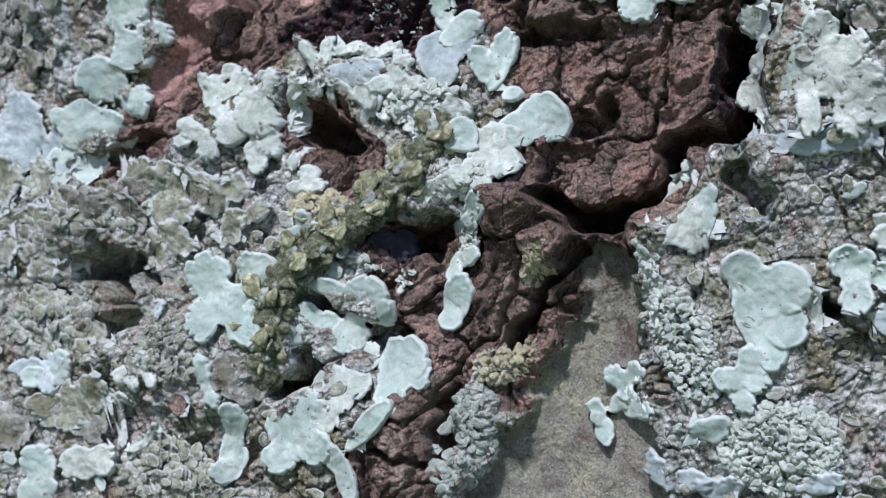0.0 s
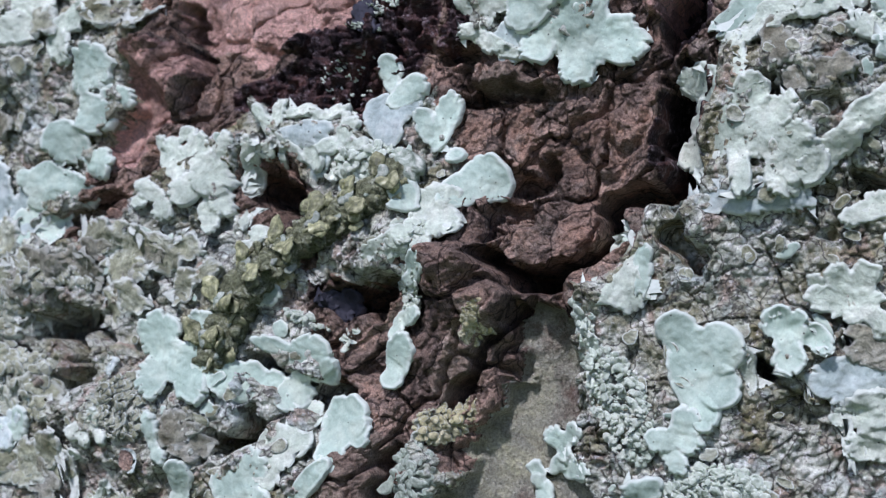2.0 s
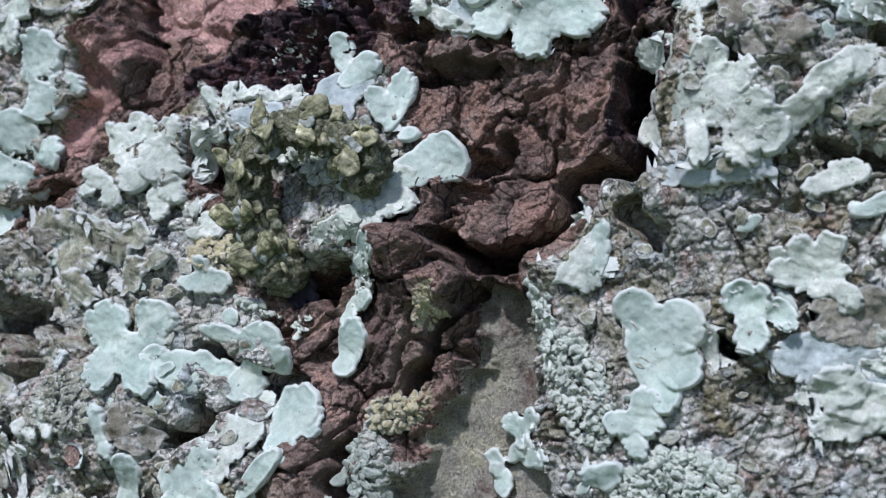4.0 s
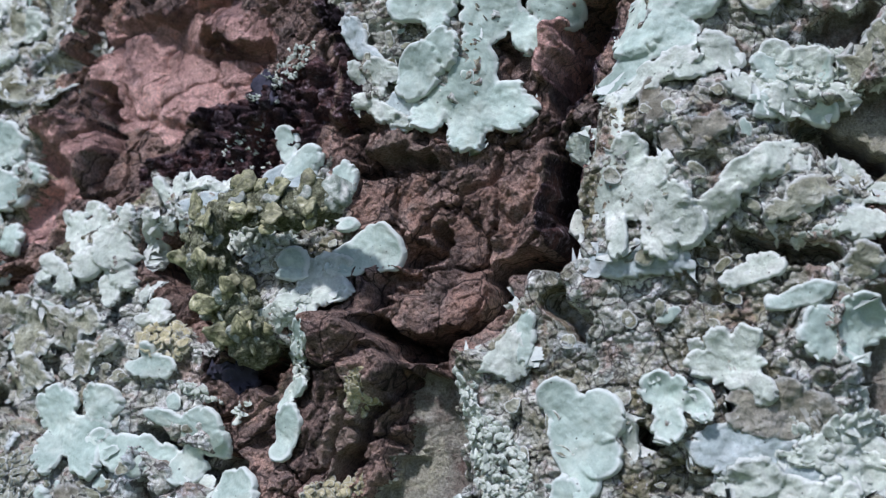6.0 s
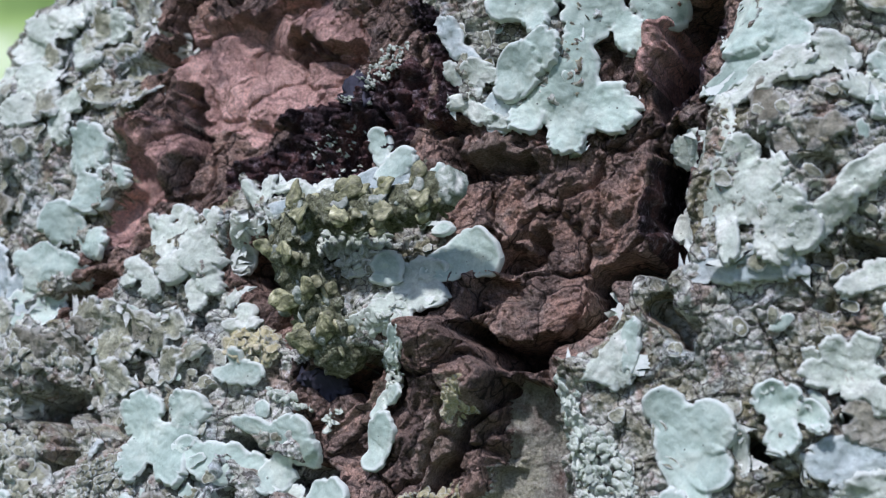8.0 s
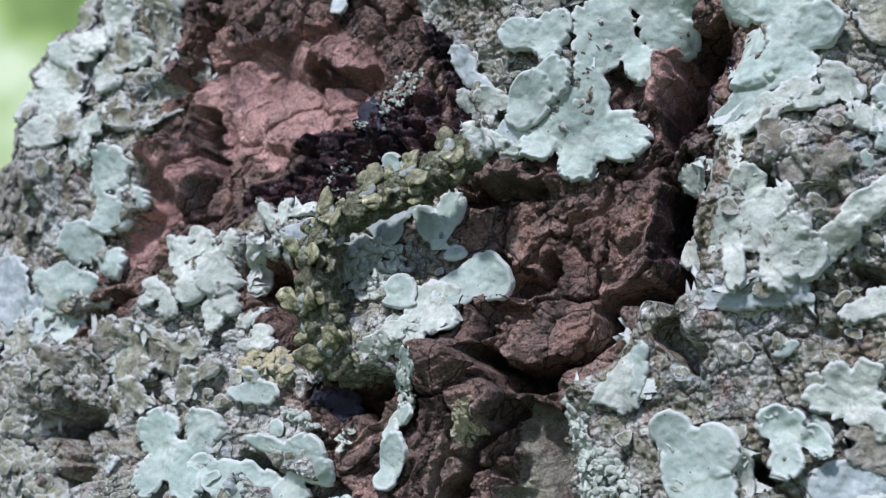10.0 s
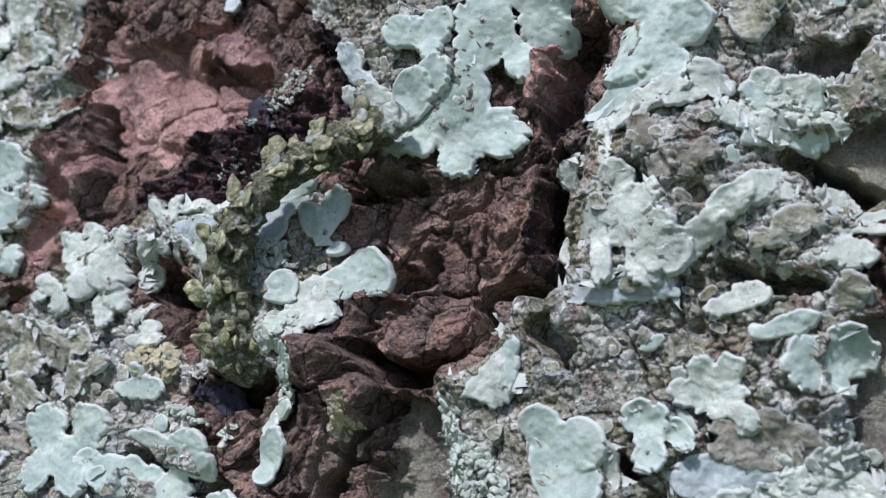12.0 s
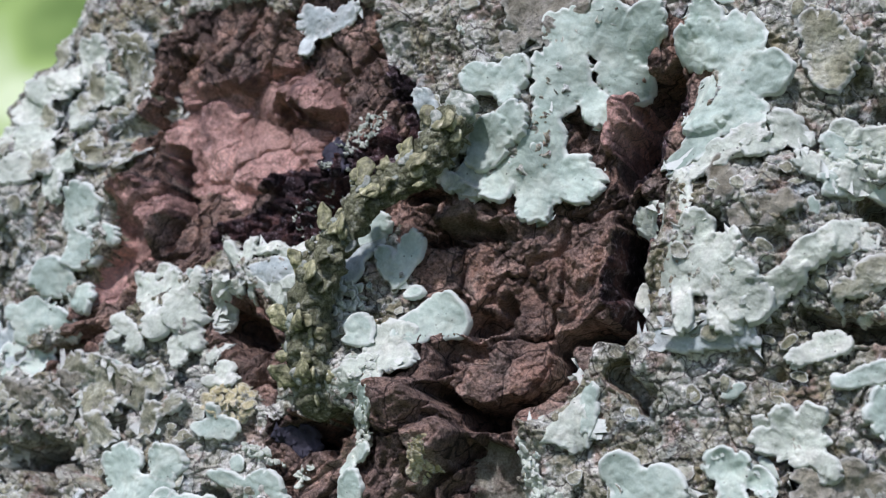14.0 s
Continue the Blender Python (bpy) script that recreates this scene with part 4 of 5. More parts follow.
thallus("large folded sage-green lichen with a curled rim", MINT, (28.9, 18.1, 2.68, 2.23, 80, 0.1), (26.6, 18.7, 1.88, 1.79, 140, 0.7), (26.8, 14.4, 2.14, 2.05, -110, 0.9), (25.7, 10.9, 2.32, 1.52, 215, 0.9), (28.9, 13.9, 2.05, 2.05, -60, 0.2), (31.0, 16.3, 1.88, 1.79, 10, 0.5), (27.0, 20.4, 1.79, 1.34, 110, 0.6), crinkle=0.35, crenate=0.35)
thallus("white granular lichen band under a folded lichen", PALE, (27.7, 10.3, 2.23, 1.16, 20, 0.4), (26.3, 9.2, 1.34, 0.89, 230, 0.5), (29.6, 11.2, 1.79, 1.07, 30, 0.4), crenate=0.5)
thallus("mint-green lichen with rounded tips near the crust's end", MINT, (35.9, 10.7, 1.61, 1.16, 150, 0.8), (37.7, 11.0, 1.70, 1.34, 30, 0.8), (36.0, 8.6, 1.88, 1.16, 200, 0.6), (37.8, 8.6, 1.70, 1.25, -30, 0.7), crenate=0.4)
thallus("fan of wrinkled grey-green lichen on the upper crust", DUSTY, (34.6, 18.7, 1.79, 1.61, 110, 0.5), (34.9, 16.8, 1.88, 1.52, -60, 0.4), (36.0, 17.6, 1.34, 1.52, 0, 0.5))
thallus(GREY_WHITE, PALE,
        (35.4, 11.3, 1.53, 1.10, 60), (37.4, 11.0, 1.87, 1.36, 40), (39.0, 9.2, 1.70, 1.19, -10), (36.8, 8.9, 1.62, 1.19, 200), (34.2, 9.4, 1.45, 1.10, 160),
        (32.4, 12.1, 1.45, 1.10, 120), (30.9, 10.9, 1.28, 0.94, 200))
thallus("pinkish-grey crumbly lichen on the ridge", OLIVE, (30.6, 5.9, 1.96, 1.02, 10, 0.3), (28.2, 8.2, 1.53, 1.19, 100, 0.3), (32.0, 6.5, 1.10, 0.94, 30))
thallus("sage lichen flakes above a dark hole", DUSTY, (38.1, 2.4, 2.12, 1.10, 20), (36.3, 1.2, 1.53, 0.85, 200), (39.9, 3.1, 1.53, 1.02, 30), (40.5, -2.6, 1.45, 1.19, 60))
thallus("pale lichen below a dark hole", PALE, (34.0, -2.8, 1.53, 1.10, 20), (32.8, -3.5, 1.10, 0.77, 200))
coral("white granules along a dark hole's rim", PALE, 37.0, -0.7, 2.55, 0.34, 12, 40, 0.35)
coral("white granules along a dark hole's rim", PALE, 38.4, -1.8, 1.53, 0.30, -75, 26, 0.32)
thallus(PALE_GREEN, MINT, (36.9, -4.7, 1.87, 0.85, 20), (35.4, -5.2, 1.02, 0.68, 180))
thallus("rounded mint lichen at the crust's rim", MINT, (40.5, -6.3, 1.70, 1.96, 40, 0.9), (38.5, -7.3, 1.70, 1.96, 180), (39.5, -8.0, 1.70, 1.02, -60))
thallus("olive-shaded lichen flap on the crust", OLIVE, (34.6, -12.3, 3.15, 1.87, 0, 0.3), (37.1, -12.7, 1.53, 1.45, -20, 0.3))
thallus(GREY_WHITE, PALE, (39.3, -13.7, 1.96, 1.02, 30), (40.7, -14.8, 1.53, 1.02, -20), (37.9, -14.8, 1.70, 1.10, 190), (39.9, -11.5, 0.68, 1.45, 0), (41.4, -15.5, 1.10, 0.77, 0))

thallus("knobbly white-green lichen with rounded tips at the crust's rim", PALE, (38.3, -14.0, 2.23, 1.16, 30, 0.6), (40.1, -13.3, 1.25, 0.80, 60, 0.8), (36.9, -15.2, 1.79, 0.80, 180, 0.5), (40.7, -15.3, 1.61, 0.62, 0, 0.9), (40.9, -16.6, 1.52, 1.25, -30, 0.8), (39.2, -16.7, 1.34, 1.16, -60, 0.6), scal=0.2, crinkle=0.55, crenate=0.6)
thallus("knobbly white-green lichen with rounded tips at the crust's rim", PALE, (34.7, -17.5, 2.50, 1.70, 160, 0.6), (33.1, -16.8, 2.05, 1.25, 20, 0.5), (36.4, -18.5, 2.05, 1.52, 0, 0.6), (38.1, -18.3, 1.79, 1.34, 30, 0.7), (33.6, -18.9, 1.88, 1.34, 200, 0.6), scal=0.2, crinkle=0.55, crenate=0.6)
thallus("wrinkled blue-green lichen sheet pressed on the crust", BLUE, (32.5, -14.9, 2.77, 1.88, 180, 0.1), (34.4, -15.2, 2.32, 1.52, 0, 0.1), (36.8, -16.1, 2.41, 0.98, 0, 0.1), crinkle=0.3)

thallus("chalky lichen rim over dark bark at the crust's end", PALE, (41.8, 2.4, 2.68, 1.07, 5, 0.6), (43.9, 2.9, 1.79, 0.80, 10, 0.6), (40.7, 0.3, 1.16, 1.79, -80, 0.5), (40.1, 3.9, 1.52, 1.07, 140, 0.5), crenate=0.5)
thallus("grey-green knobbly lichen high on the trunk", DUSTY, (41.5, 10.7, 1.43, 1.96, 90, 0.7), (42.2, 12.4, 1.61, 1.34, 60, 0.6), (44.4, 11.4, 1.79, 1.96, 0, 0.6), (44.5, 9.1, 1.52, 1.16, -80, 0.6))
# below the ridge
thallus("triangular chalky lichen flake beside the cleft", PALE, (16.8, -6.8, 2.68, 1.70, 66, 0.1), (16.1, -8.4, 1.88, 1.61, 220, 0.2), (17.4, -8.7, 1.88, 1.43, -70, 0.2), over=0.35, grip=0.9, crinkle=0.2, crenate=0.4)
thallus("mint lichen lobe over a dark hole", MINT, (17.3, -4.4, 1.07, 0.98, 170, 0.5), (18.6, -7.6, 2.05, 0.71, 84, 0.3), over=0.4, grip=0.9, crinkle=0.1)
thallus("heart-shaped smooth mint-green lichen with a pale rim", MINT, (21.7, -14.7, 2.50, 1.79, -70, 0.1), (21.1, -12.1, 1.52, 1.61, 118, 0.7), (23.2, -13.2, 2.05, 1.96, 30, 0.7), (23.4, -15.6, 1.52, 1.70, -30, 0.6), (22.4, -16.9, 1.96, 1.25, -85, 0.5), crinkle=0.13, scal=0.07, k=4, crenate=0.1)
thallus("small pale green lobes under a larger lichen", MINT, (21.4, -18.4, 1.10, 1.10, 60), (20.0, -19.4, 1.28, 1.02, 200), (21.4, -19.4, 1.02, 0.94, -40), (18.4, -23.1, 0.85, 1.45, 100), (20.6, -20.8, 1.28, 0.85, -60))
thallus("five-lobed white-green lichen on crust", PALE,
        (32.3, -9.6, 1.96, 1.53, 0, 0.2), (31.6, -7.9, 1.10, 0.94, 120, 1.0), (33.0, -7.9, 1.19, 0.94, 70, 1.0), (30.5, -9.3, 1.19, 0.94, 180, 1.0), (33.7, -10.5, 1.45, 0.85, -40), (34.0, -11.2, 0.85, 0.77, -60))
thallus("cup-shaped mint-green lichen in grey crust", MINT, (28.0, -11.5, 1.53, 1.45, 100, 0.6), (28.1, -12.9, 1.70, 1.19, -90), (29.8, -12.1, 1.02, 1.10, 0), cup=0.9)
thallus("pale lichen knob beside a hole", PALE, (25.5, -14.5, 1.53, 0.60, 90), (30.0, -8.2, 0.68, 0.60, 90))
coral("white powdery lichen rim along the hollow", PALE, 14.5, -11.5, 2.12, 0.43, -70, 70, 0.36)
coral("white powdery lichen rim along the hollow", PALE, 14.7, -14.1, 2.55, 0.60, -78, 90, 0.36)
thallus("cluster of tiny mint lobes at the hollow's rim", MINT,
        (10.0, -22.2, 0.85, 0.77, 130), (10.6, -23.9, 1.10, 0.77, -80), (11.8, -21.9, 0.77, 0.68, 40), (10.2, -23.1, 0.60, 0.60, 180), (11.8, -19.9, 1.10, 0.85, 150), (13.0, -19.6, 0.94, 0.85, 50),
        (13.2, -22.1, 1.19, 0.94, 0), (12.2, -20.8, 0.85, 0.68, -60))
thallus(PALE_GREEN, BLUE, (15.0, -26.8, 1.28, 1.02, 150), (16.8, -26.9, 1.45, 0.85, 0), (18.9, -27.4, 1.02, 1.70, 100), (25.4, -26.6, 1.45, 0.85, 20), (14.3, -25.8, 0.68, 0.60, 100))

# below the animal
thallus(SINGLE, MINT, (0.9, -14.5, 1.88, 1.29, 70, 0.8), (0.4, -15.8, 1.16, 1.03, -110, 0.4), k=4, scal=0.05, crinkle=0.12, crenate=0.2)
thallus("small mint and white lichen on a bark ridge", MINT, (2.9, -7.8, 1.16, 0.98, 60, 0.9), (2.3, -8.7, 0.89, 0.71, 200, 0.4), (1.5, -11.5, 1.34, 0.80, 15, 0.4), (0.6, -12.5, 1.07, 0.71, -80, 0.4), crinkle=0.14, scal=0.1, k=5, crenate=0.2)
coral("white crumbs of lichen along a bark ridge", PALE, 2.0, -9.8, 0.9, 2.2, -22, 90, 0.26)
thallus("shiny mint-green lichen with bulging lobes", MINT, (-6.1, -15.0, 2.05, 1.88, 20, 0.9), (-7.3, -17.4, 1.52, 1.43, -100, 0.5), (-8.3, -14.2, 1.79, 0.76, 165, 0.8), (-4.9, -15.8, 0.98, 1.16, -30, 0.6), crinkle=0.14, scal=0.10, k=5, crenate=0.2)
thallus("fan-shaped pale mint lichen beside bark", MINT, (-3.3, -19.7, 2.23, 2.05, 70, 0.7), (-2.0, -20.3, 1.16, 1.34, -10, 0.7), (-3.8, -21.5, 1.61, 1.16, -90, 0.3), crinkle=0.16, scal=0.10, k=5, crenate=0.2)
thallus("flat greenish-white lichen sheet beside a mint fan", PALE, (-7.7, -21.7, 2.14, 1.88, 200, 0.1), (-6.4, -19.6, 1.52, 1.16, 60, 0.3), (-8.6, -23.6, 1.34, 1.25, -90, 0.2))
thallus("broad mint lichen with a notched rim", MINT, (-11.3, -25.3, 1.88, 1.61, 150, 0.3), (-10.1, -23.6, 1.61, 1.96, 95, 0.7), (-11.9, -26.9, 1.96, 1.34, 215, 0.7), (-9.6, -26.0, 1.43, 1.61, -40, 0.4), crinkle=0.16, scal=0.10, k=5, crenate=0.2)
thallus("finger-shaped mint-green lichen lobes", MINT, (-5.3, -24.3, 2.41, 0.85, 48, 0.7), (-7.4, -28.1, 2.14, 0.80, -78, 0.6), (-8.3, -26.6, 1.34, 0.62, 100, 0.5), k=3, scal=0.05, crenate=0.1, crinkle=0.12)
thallus("upright mint lichen tongue on crust", MINT, (-15.9, -24.8, 1.61, 1.07, 85, 0.7), (-16.3, -27.1, 1.52, 1.16, -95, 0.3), (-16.8, -28.6, 1.16, 1.07, 200, 0.5), crinkle=0.16, scal=0.10, k=5, crenate=0.2)
thallus("pale ruffled lichen rosette by a dark cleft", MINT, (-17.5, -14.1, 2.01, 2.14, 120, 0.5), (-13.9, -13.1, 1.43, 1.88, 85, 0.7), (-15.5, -15.7, 2.32, 1.61, 200, 0.3), (-18.0, -16.7, 1.79, 1.70, 215, 0.5), (-14.9, -17.1, 1.79, 1.34, -80, 0.4), crinkle=0.2)
thallus(BLUISH, MINT, (-11.6, -16.8, 2.32, 1.70, 0, 0.1), (-8.9, -17.3, 1.43, 1.52, -60, 0.2), (-13.5, -16.1, 1.34, 1.16, 180, 0.1), crinkle=0.14, scal=0.10, k=5, crenate=0.2)
thallus(PALE_GREEN, BLUE, (-33.3, -21.8, 1.36, 1.02, 180), (-31.3, -21.0, 1.19, 0.85, 30), (-32.2, -22.4, 1.45, 0.94, -60))
thallus("mint-green lichen fan in the crust", MINT, (-32.5, -29.5, 1.61, 1.52, 110, 0.6), (-32.7, -31.4, 1.79, 1.34, 220, 0.5), crinkle=0.16, scal=0.10, k=5, crenate=0.2)
thallus("fawn-centred sage lichen in the crust", PALE, (-29.2, -29.0, 1.61, 1.34, 170, 0.5), (-27.4, -28.6, 1.61, 1.25, 20, 0.5))
thallus("thin pale lichen strip curling off the crust", PALE, (-23.0, -26.3, 1.52, 0.45, 45, 0.9), (-24.1, -27.3, 0.98, 0.45, 200, 0.4))
thallus("rounded pale lichen lobes above an olive plate", MINT, (-32.8, -22.4, 1.43, 1.07, 190, 0.6), (-30.8, -21.5, 1.52, 1.16, 60, 0.7), crinkle=0.16, scal=0.10, k=5, crenate=0.2)
thallus("flat olive-grey lichen plate in the crust", DUSTY, (-28.9, -24.3, 3.21, 1.79, 0, 0.2), (-31.4, -25.1, 1.79, 1.43, 190, 0.3), crinkle=0.25)
thallus(GREY_WHITE, PALE, (-22.7, -20.7, 1.10, 0.85, 60), (-24.4, -21.7, 0.94, 0.77, 200), (-22.0, -21.8, 0.77, 0.68, -30), (-25.0, -23.5, 0.43, 0.51, 100), (-23.7, -22.1, 0.94, 0.68, -90))
thallus("grey-green lichen lobe at a dark cleft", BLUE, (-23.8, -15.6, 1.62, 1.19, 160), (-22.4, -16.2, 1.02, 0.77, -30), (-24.8, -14.9, 0.85, 0.60, 120))
thallus(PALE_GREEN, MINT, (-17.7, -21.3, 1.19, 0.77, 100), (-17.3, -22.8, 0.94, 0.77, -60), (-18.0, -20.2, 0.60, 0.60, 90))
cup_lichen = thallus("small cup lichen with a dark brown disc", BLUE, (-19.6, -23.6, 1.02, 0.94, 100, 0.3), cup=0.9)
_v, _f, _e = lobe(-19.7, -23.6, 0.72, 0.68, 100, 4, lift=0.2, cup=-0.2, scal=0.03, over=0.95, grip=0.1, crinkle=0.05)
part("disc", with_edge(mesh_of("disc", _v - np.array(cup_lichen.location), _f, BARK), _e), cup_lichen, "dark brown spore disc")
coral("lilac-white crumbs of lichen around a dark flake", PALE, -6.5, -11.9, 1.96, 0.34, -20, 36, 0.3)
coral("lilac-white crumbs of lichen around a dark flake", PALE, -2.9, -12.4, 1.87, 0.34, 70, 34, 0.3)

# dusty ledges of the crust
thallus("dusty sage lichen ledge with a pale ruffled rim", DUSTY, (-23.5, -6.2, 1.40, 2.55, 80, 1.0), (-20.4, -6.2, 1.23, 2.21, 60, 1.0), (-17.8, -7.3, 1.15, 2.08, 40, 0.9), (-21.3, -8.1, 1.36, 2.08, -80, 0.3), (-15.8, -6.6, 0.94, 1.79, 70, 1.0))
thallus("dusty olive lichen ledge with a pale ruffled rim", OLIVE, (-28.3, -8.6, 1.40, 2.55, 80, 1.0), (-25.2, -8.3, 1.23, 2.08, 60, 1.0), (-29.9, -10.5, 1.23, 2.08, 200, 0.5), (-26.4, -10.4, 1.36, 1.96, -70, 0.4))
thallus("dusty sage lichen ledge with a pale ruffled rim", DUSTY, (-33.4, -10.2, 1.36, 2.38, 100, 1.0), (-35.6, -12.2, 1.23, 2.21, 160, 0.7), (-31.9, -12.9, 1.23, 1.96, -60, 0.4), (-20.6, -10.8, 1.23, 1.79, 60, 0.8), (-22.6, -11.7, 1.02, 1.62, 180, 0.6))
thallus("sage-green ruffled lichen in the crust", DUSTY, (-35.6, -7.3, 1.87, 1.36, 80), (-32.7, -6.3, 1.70, 1.19, 60), (-30.2, -7.3, 1.28, 1.02, 20), (-16.1, -9.8, 1.53, 1.02, 60), (-14.2, -8.4, 1.28, 0.85, 40))
thallus("sage-green ruffled lichen in the crust", DUSTY, (-28.8, -19.0, 1.70, 1.19, 120), (-26.8, -19.8, 1.45, 1.02, 20), (-29.8, -24.5, 1.96, 1.53, -100, 0.3), (-27.8, -23.5, 1.53, 1.28, 40), (-32.0, -24.4, 1.28, 1.10, 190))
thallus("olive-brown lichen with a crisp pale rim", OLIVE, (-29.3, -25.4, 2.38, 1.45, -20, 0.3), (-35.3, -26.8, 1.70, 1.53, 140, 0.4), (-15.5, -21.4, 1.87, 1.53, -60, 0.4))

thallus("olive-brown dusty lichen inside a ruffled ledge", OLIVE, (-23.7, -6.9, 0.94, 1.45, 80, 0.4), (-18.8, -7.1, 0.85, 1.36, 60, 0.4), (-20.2, -8.9, 0.77, 1.28, 90, 0.3))
thallus("olive-brown dusty lichen inside a ruffled ledge", OLIVE, (-33.3, -11.1, 0.85, 1.53, 90, 0.4), (-26.9, -11.8, 0.85, 1.45, 80, 0.4))

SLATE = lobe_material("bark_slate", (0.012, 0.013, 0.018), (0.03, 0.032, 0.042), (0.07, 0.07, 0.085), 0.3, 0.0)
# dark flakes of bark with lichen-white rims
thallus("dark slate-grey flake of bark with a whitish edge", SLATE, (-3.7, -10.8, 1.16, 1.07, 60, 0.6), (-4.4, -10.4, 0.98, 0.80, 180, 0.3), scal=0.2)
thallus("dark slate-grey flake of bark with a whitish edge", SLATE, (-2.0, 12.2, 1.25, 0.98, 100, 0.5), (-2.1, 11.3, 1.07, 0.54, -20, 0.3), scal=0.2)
coral("lilac-white crumbs on the rim of a dark flake", PALE, -1.4, 12.9, 1.3, 0.35, -40, 40, 0.12)
coral("lilac-white crumbs on the rim of a dark flake", PALE, -2.1, 11.1, 1.5, 0.3, -10, 40, 0.12)

# cushions of granules
coral("yellow-green granular lichen on a bark ledge", YELLOW, 4.2, -19.0, 2.5, 1.3, 30, 220, 0.33)
coral("yellow-green granular lichen on a bark ledge", YELLOW, 7.2, -11.8, 2.0, 1.0, 58, 160, 0.30)
coral("cream-yellow granular lichen among grey crust", YELLOW, -9.4, -7.9, 2.21, 1.45, 0, 120, 0.42)
coral("coral-like sage-green lichen cushion", PALE, 23.0, -24.3, 4.04, 3.19, 10, 700, 0.33)
coral("white granular lichen beside a smooth hollow", PALE, 16.8, -17.3, 1.96, 4.25, 20, 420, 0.28)
coral("white granular lichen on a bark ridge", PALE, 1.4, -9.5, 1.02, 1.70, -15, 60, 0.38)
coral("chalky granular lichen among leafy lobes", PALE, -2.2, 0.3, 2.55, 1.28, 30, 120, 0.4)
coral("chalky granular lichen among leafy lobes", PALE, -0.4, -0.7, 1.53, 2.55, -30, 130, 0.4)
coral("knobbly sage-green lichen on the ridge", PALE, 37.6, 10.2, 3.83, 2.55, 20, 380, 0.36)
coral("knobbly sage-green lichen below the ridge", PALE, 37.9, -14.5, 4.25, 2.12, 20, 240, 0.48)
coral("green-grey scaly lichen on the ledge", SAGE, 1.0, -25.1, 1.9, 4.4, -18, 260, 0.42)
coral("pale scales at the foot of a mint lichen", PALE, 2.3, -5.6, 2.21, 1.28, 40, 110, 0.4)
coral("grey lichen scales in the crust", DUSTY, -29.8, -10.8, 5.53, 2.98, 0, 320, 0.5)
coral("grey lichen scales in the crust", DUSTY, -30.8, -18.2, 4.68, 2.98, 0, 300, 0.5)
coral("grey lichen scales in the crust", DUSTY, -20.6, -19.5, 2.98, 2.55, 0, 220, 0.33)
coral("grey lichen scales in the crust", DUSTY, -22.0, -28.9, 3.83, 2.55, 0, 200, 0.5)
coral("grey lichen scales on the trunk's flank", DUSTY, -40.3, 21.5, 2.55, 4.68, -20, 240, 0.55)
coral("grey lichen scales on the trunk's flank", OLIVE, -36.1, 5.8, 1.70, 3.83, -20, 170, 0.55)
coral("whitish flecks of lichen on charred bark", PALE, -3.5, 7.5, 2.4, 1.9, 30, 90, 0.13, 0.3, 0.03)
coral("whitish flecks of lichen on charred bark", PALE, -0.6, 13.6, 3.4, 1.1, 35, 170, 0.16, 0.3, 0.05)


def scatter(label, material, n, low, high, seed):
    """Small scales strewn over the crust, far too many to count."""
    r = random.Random(seed)
    vs, fs, es, at, tries = [], [], [], 0, 0
    while len(vs) < n and tries < 40 * n:
        tries += 1
        i, j = r.randrange(60, NW - 1), r.randrange(NV - 1)
        x, z = GX[i, j], GZ[i, j]
        if not (-46 < x < 44 and -33 < z < 30) or bare[i, j] > -0.5 or hollow[i, j] > -0.5 or dip[i, j] < -2.9 or steep(x, z):
            continue
        s = r.uniform(low, high)
        v, f, e = lobe(x, z, s, s * r.uniform(0.5, 1), r.uniform(0, 360), r.randrange(99999), lift=r.uniform(0.3, 1.2), cup=0.1, scal=0.22, rings=3, seg=14, thick=0.14,
                       over=r.uniform(0.15, 0.5), k=5, grip=0.7)
        vs.append(v), fs.append(f + at), es.append(e)
        at += len(v)
    c = np.mean(np.concatenate(vs), 0)
    ob = new("lichen_scales", with_edge(mesh_of("lichen_scales", np.concatenate(vs) - c, np.concatenate(fs), material), np.concatenate(es)))
    ob.location = c
    tagged(ob, label, "lichen", "", "stuff")


scatter("small grey lichen scales strewn over the crust", DUSTY, 420, 0.2, 0.7, 5)
scatter("small mint-green lichen scales strewn over the crust", MINT, 120, 0.25, 0.7, 6)

# ---- the caterpillar ----
BODY = 15
PITCH = 1.72


def skin_material():
    k = Mat("caterpillar_skin", 0.75, 0.3)
    col = k.ramp(k.noise(0.9 * MM, 6, 0.7, 0.8), (0.30, (0.045, 0.05, 0.025)), (0.42, (0.125, 0.14, 0.07)), (0.54, (0.23, 0.255, 0.145)), (0.66, (0.49, 0.53, 0.40)))
    col = k.tint(col, k.noise(0.25 * MM, 4), 0.5, 1.5)
    col = k.mix(k.ramp(k.cells(0.4 * MM), (0.08, (1, 1, 1)), (0.13, (0, 0, 0))), col, (0.02, 0.02, 0.015))
    return k.done(col, (k.noise(0.45 * MM, 5, 0.7), 1.0 * MM, 0.9), (k.noise(0.15 * MM, 3), 0.1 * MM, 0.7))


def hump_material(name, a, b, c, d):
    k = Mat(name, 0.6, 0.4)
    col = k.ramp(k.noise(0.8 * MM, 5, 0.6, 0.5), (0.30, a), (0.44, b), (0.56, c), (0.68, d))
    col = k.mix(k.ramp(k.cells(0.4 * MM), (0.08, (1, 1, 1)), (0.13, (0, 0, 0))), col, (0.03, 0.035, 0.02))
    col = k.tint(col, k.random(), 0.65, 1.2, 0, 1)
    return k.done(col, (k.noise(0.5 * MM, 3), 0.35 * MM, 0.7))


SKIN = skin_material()
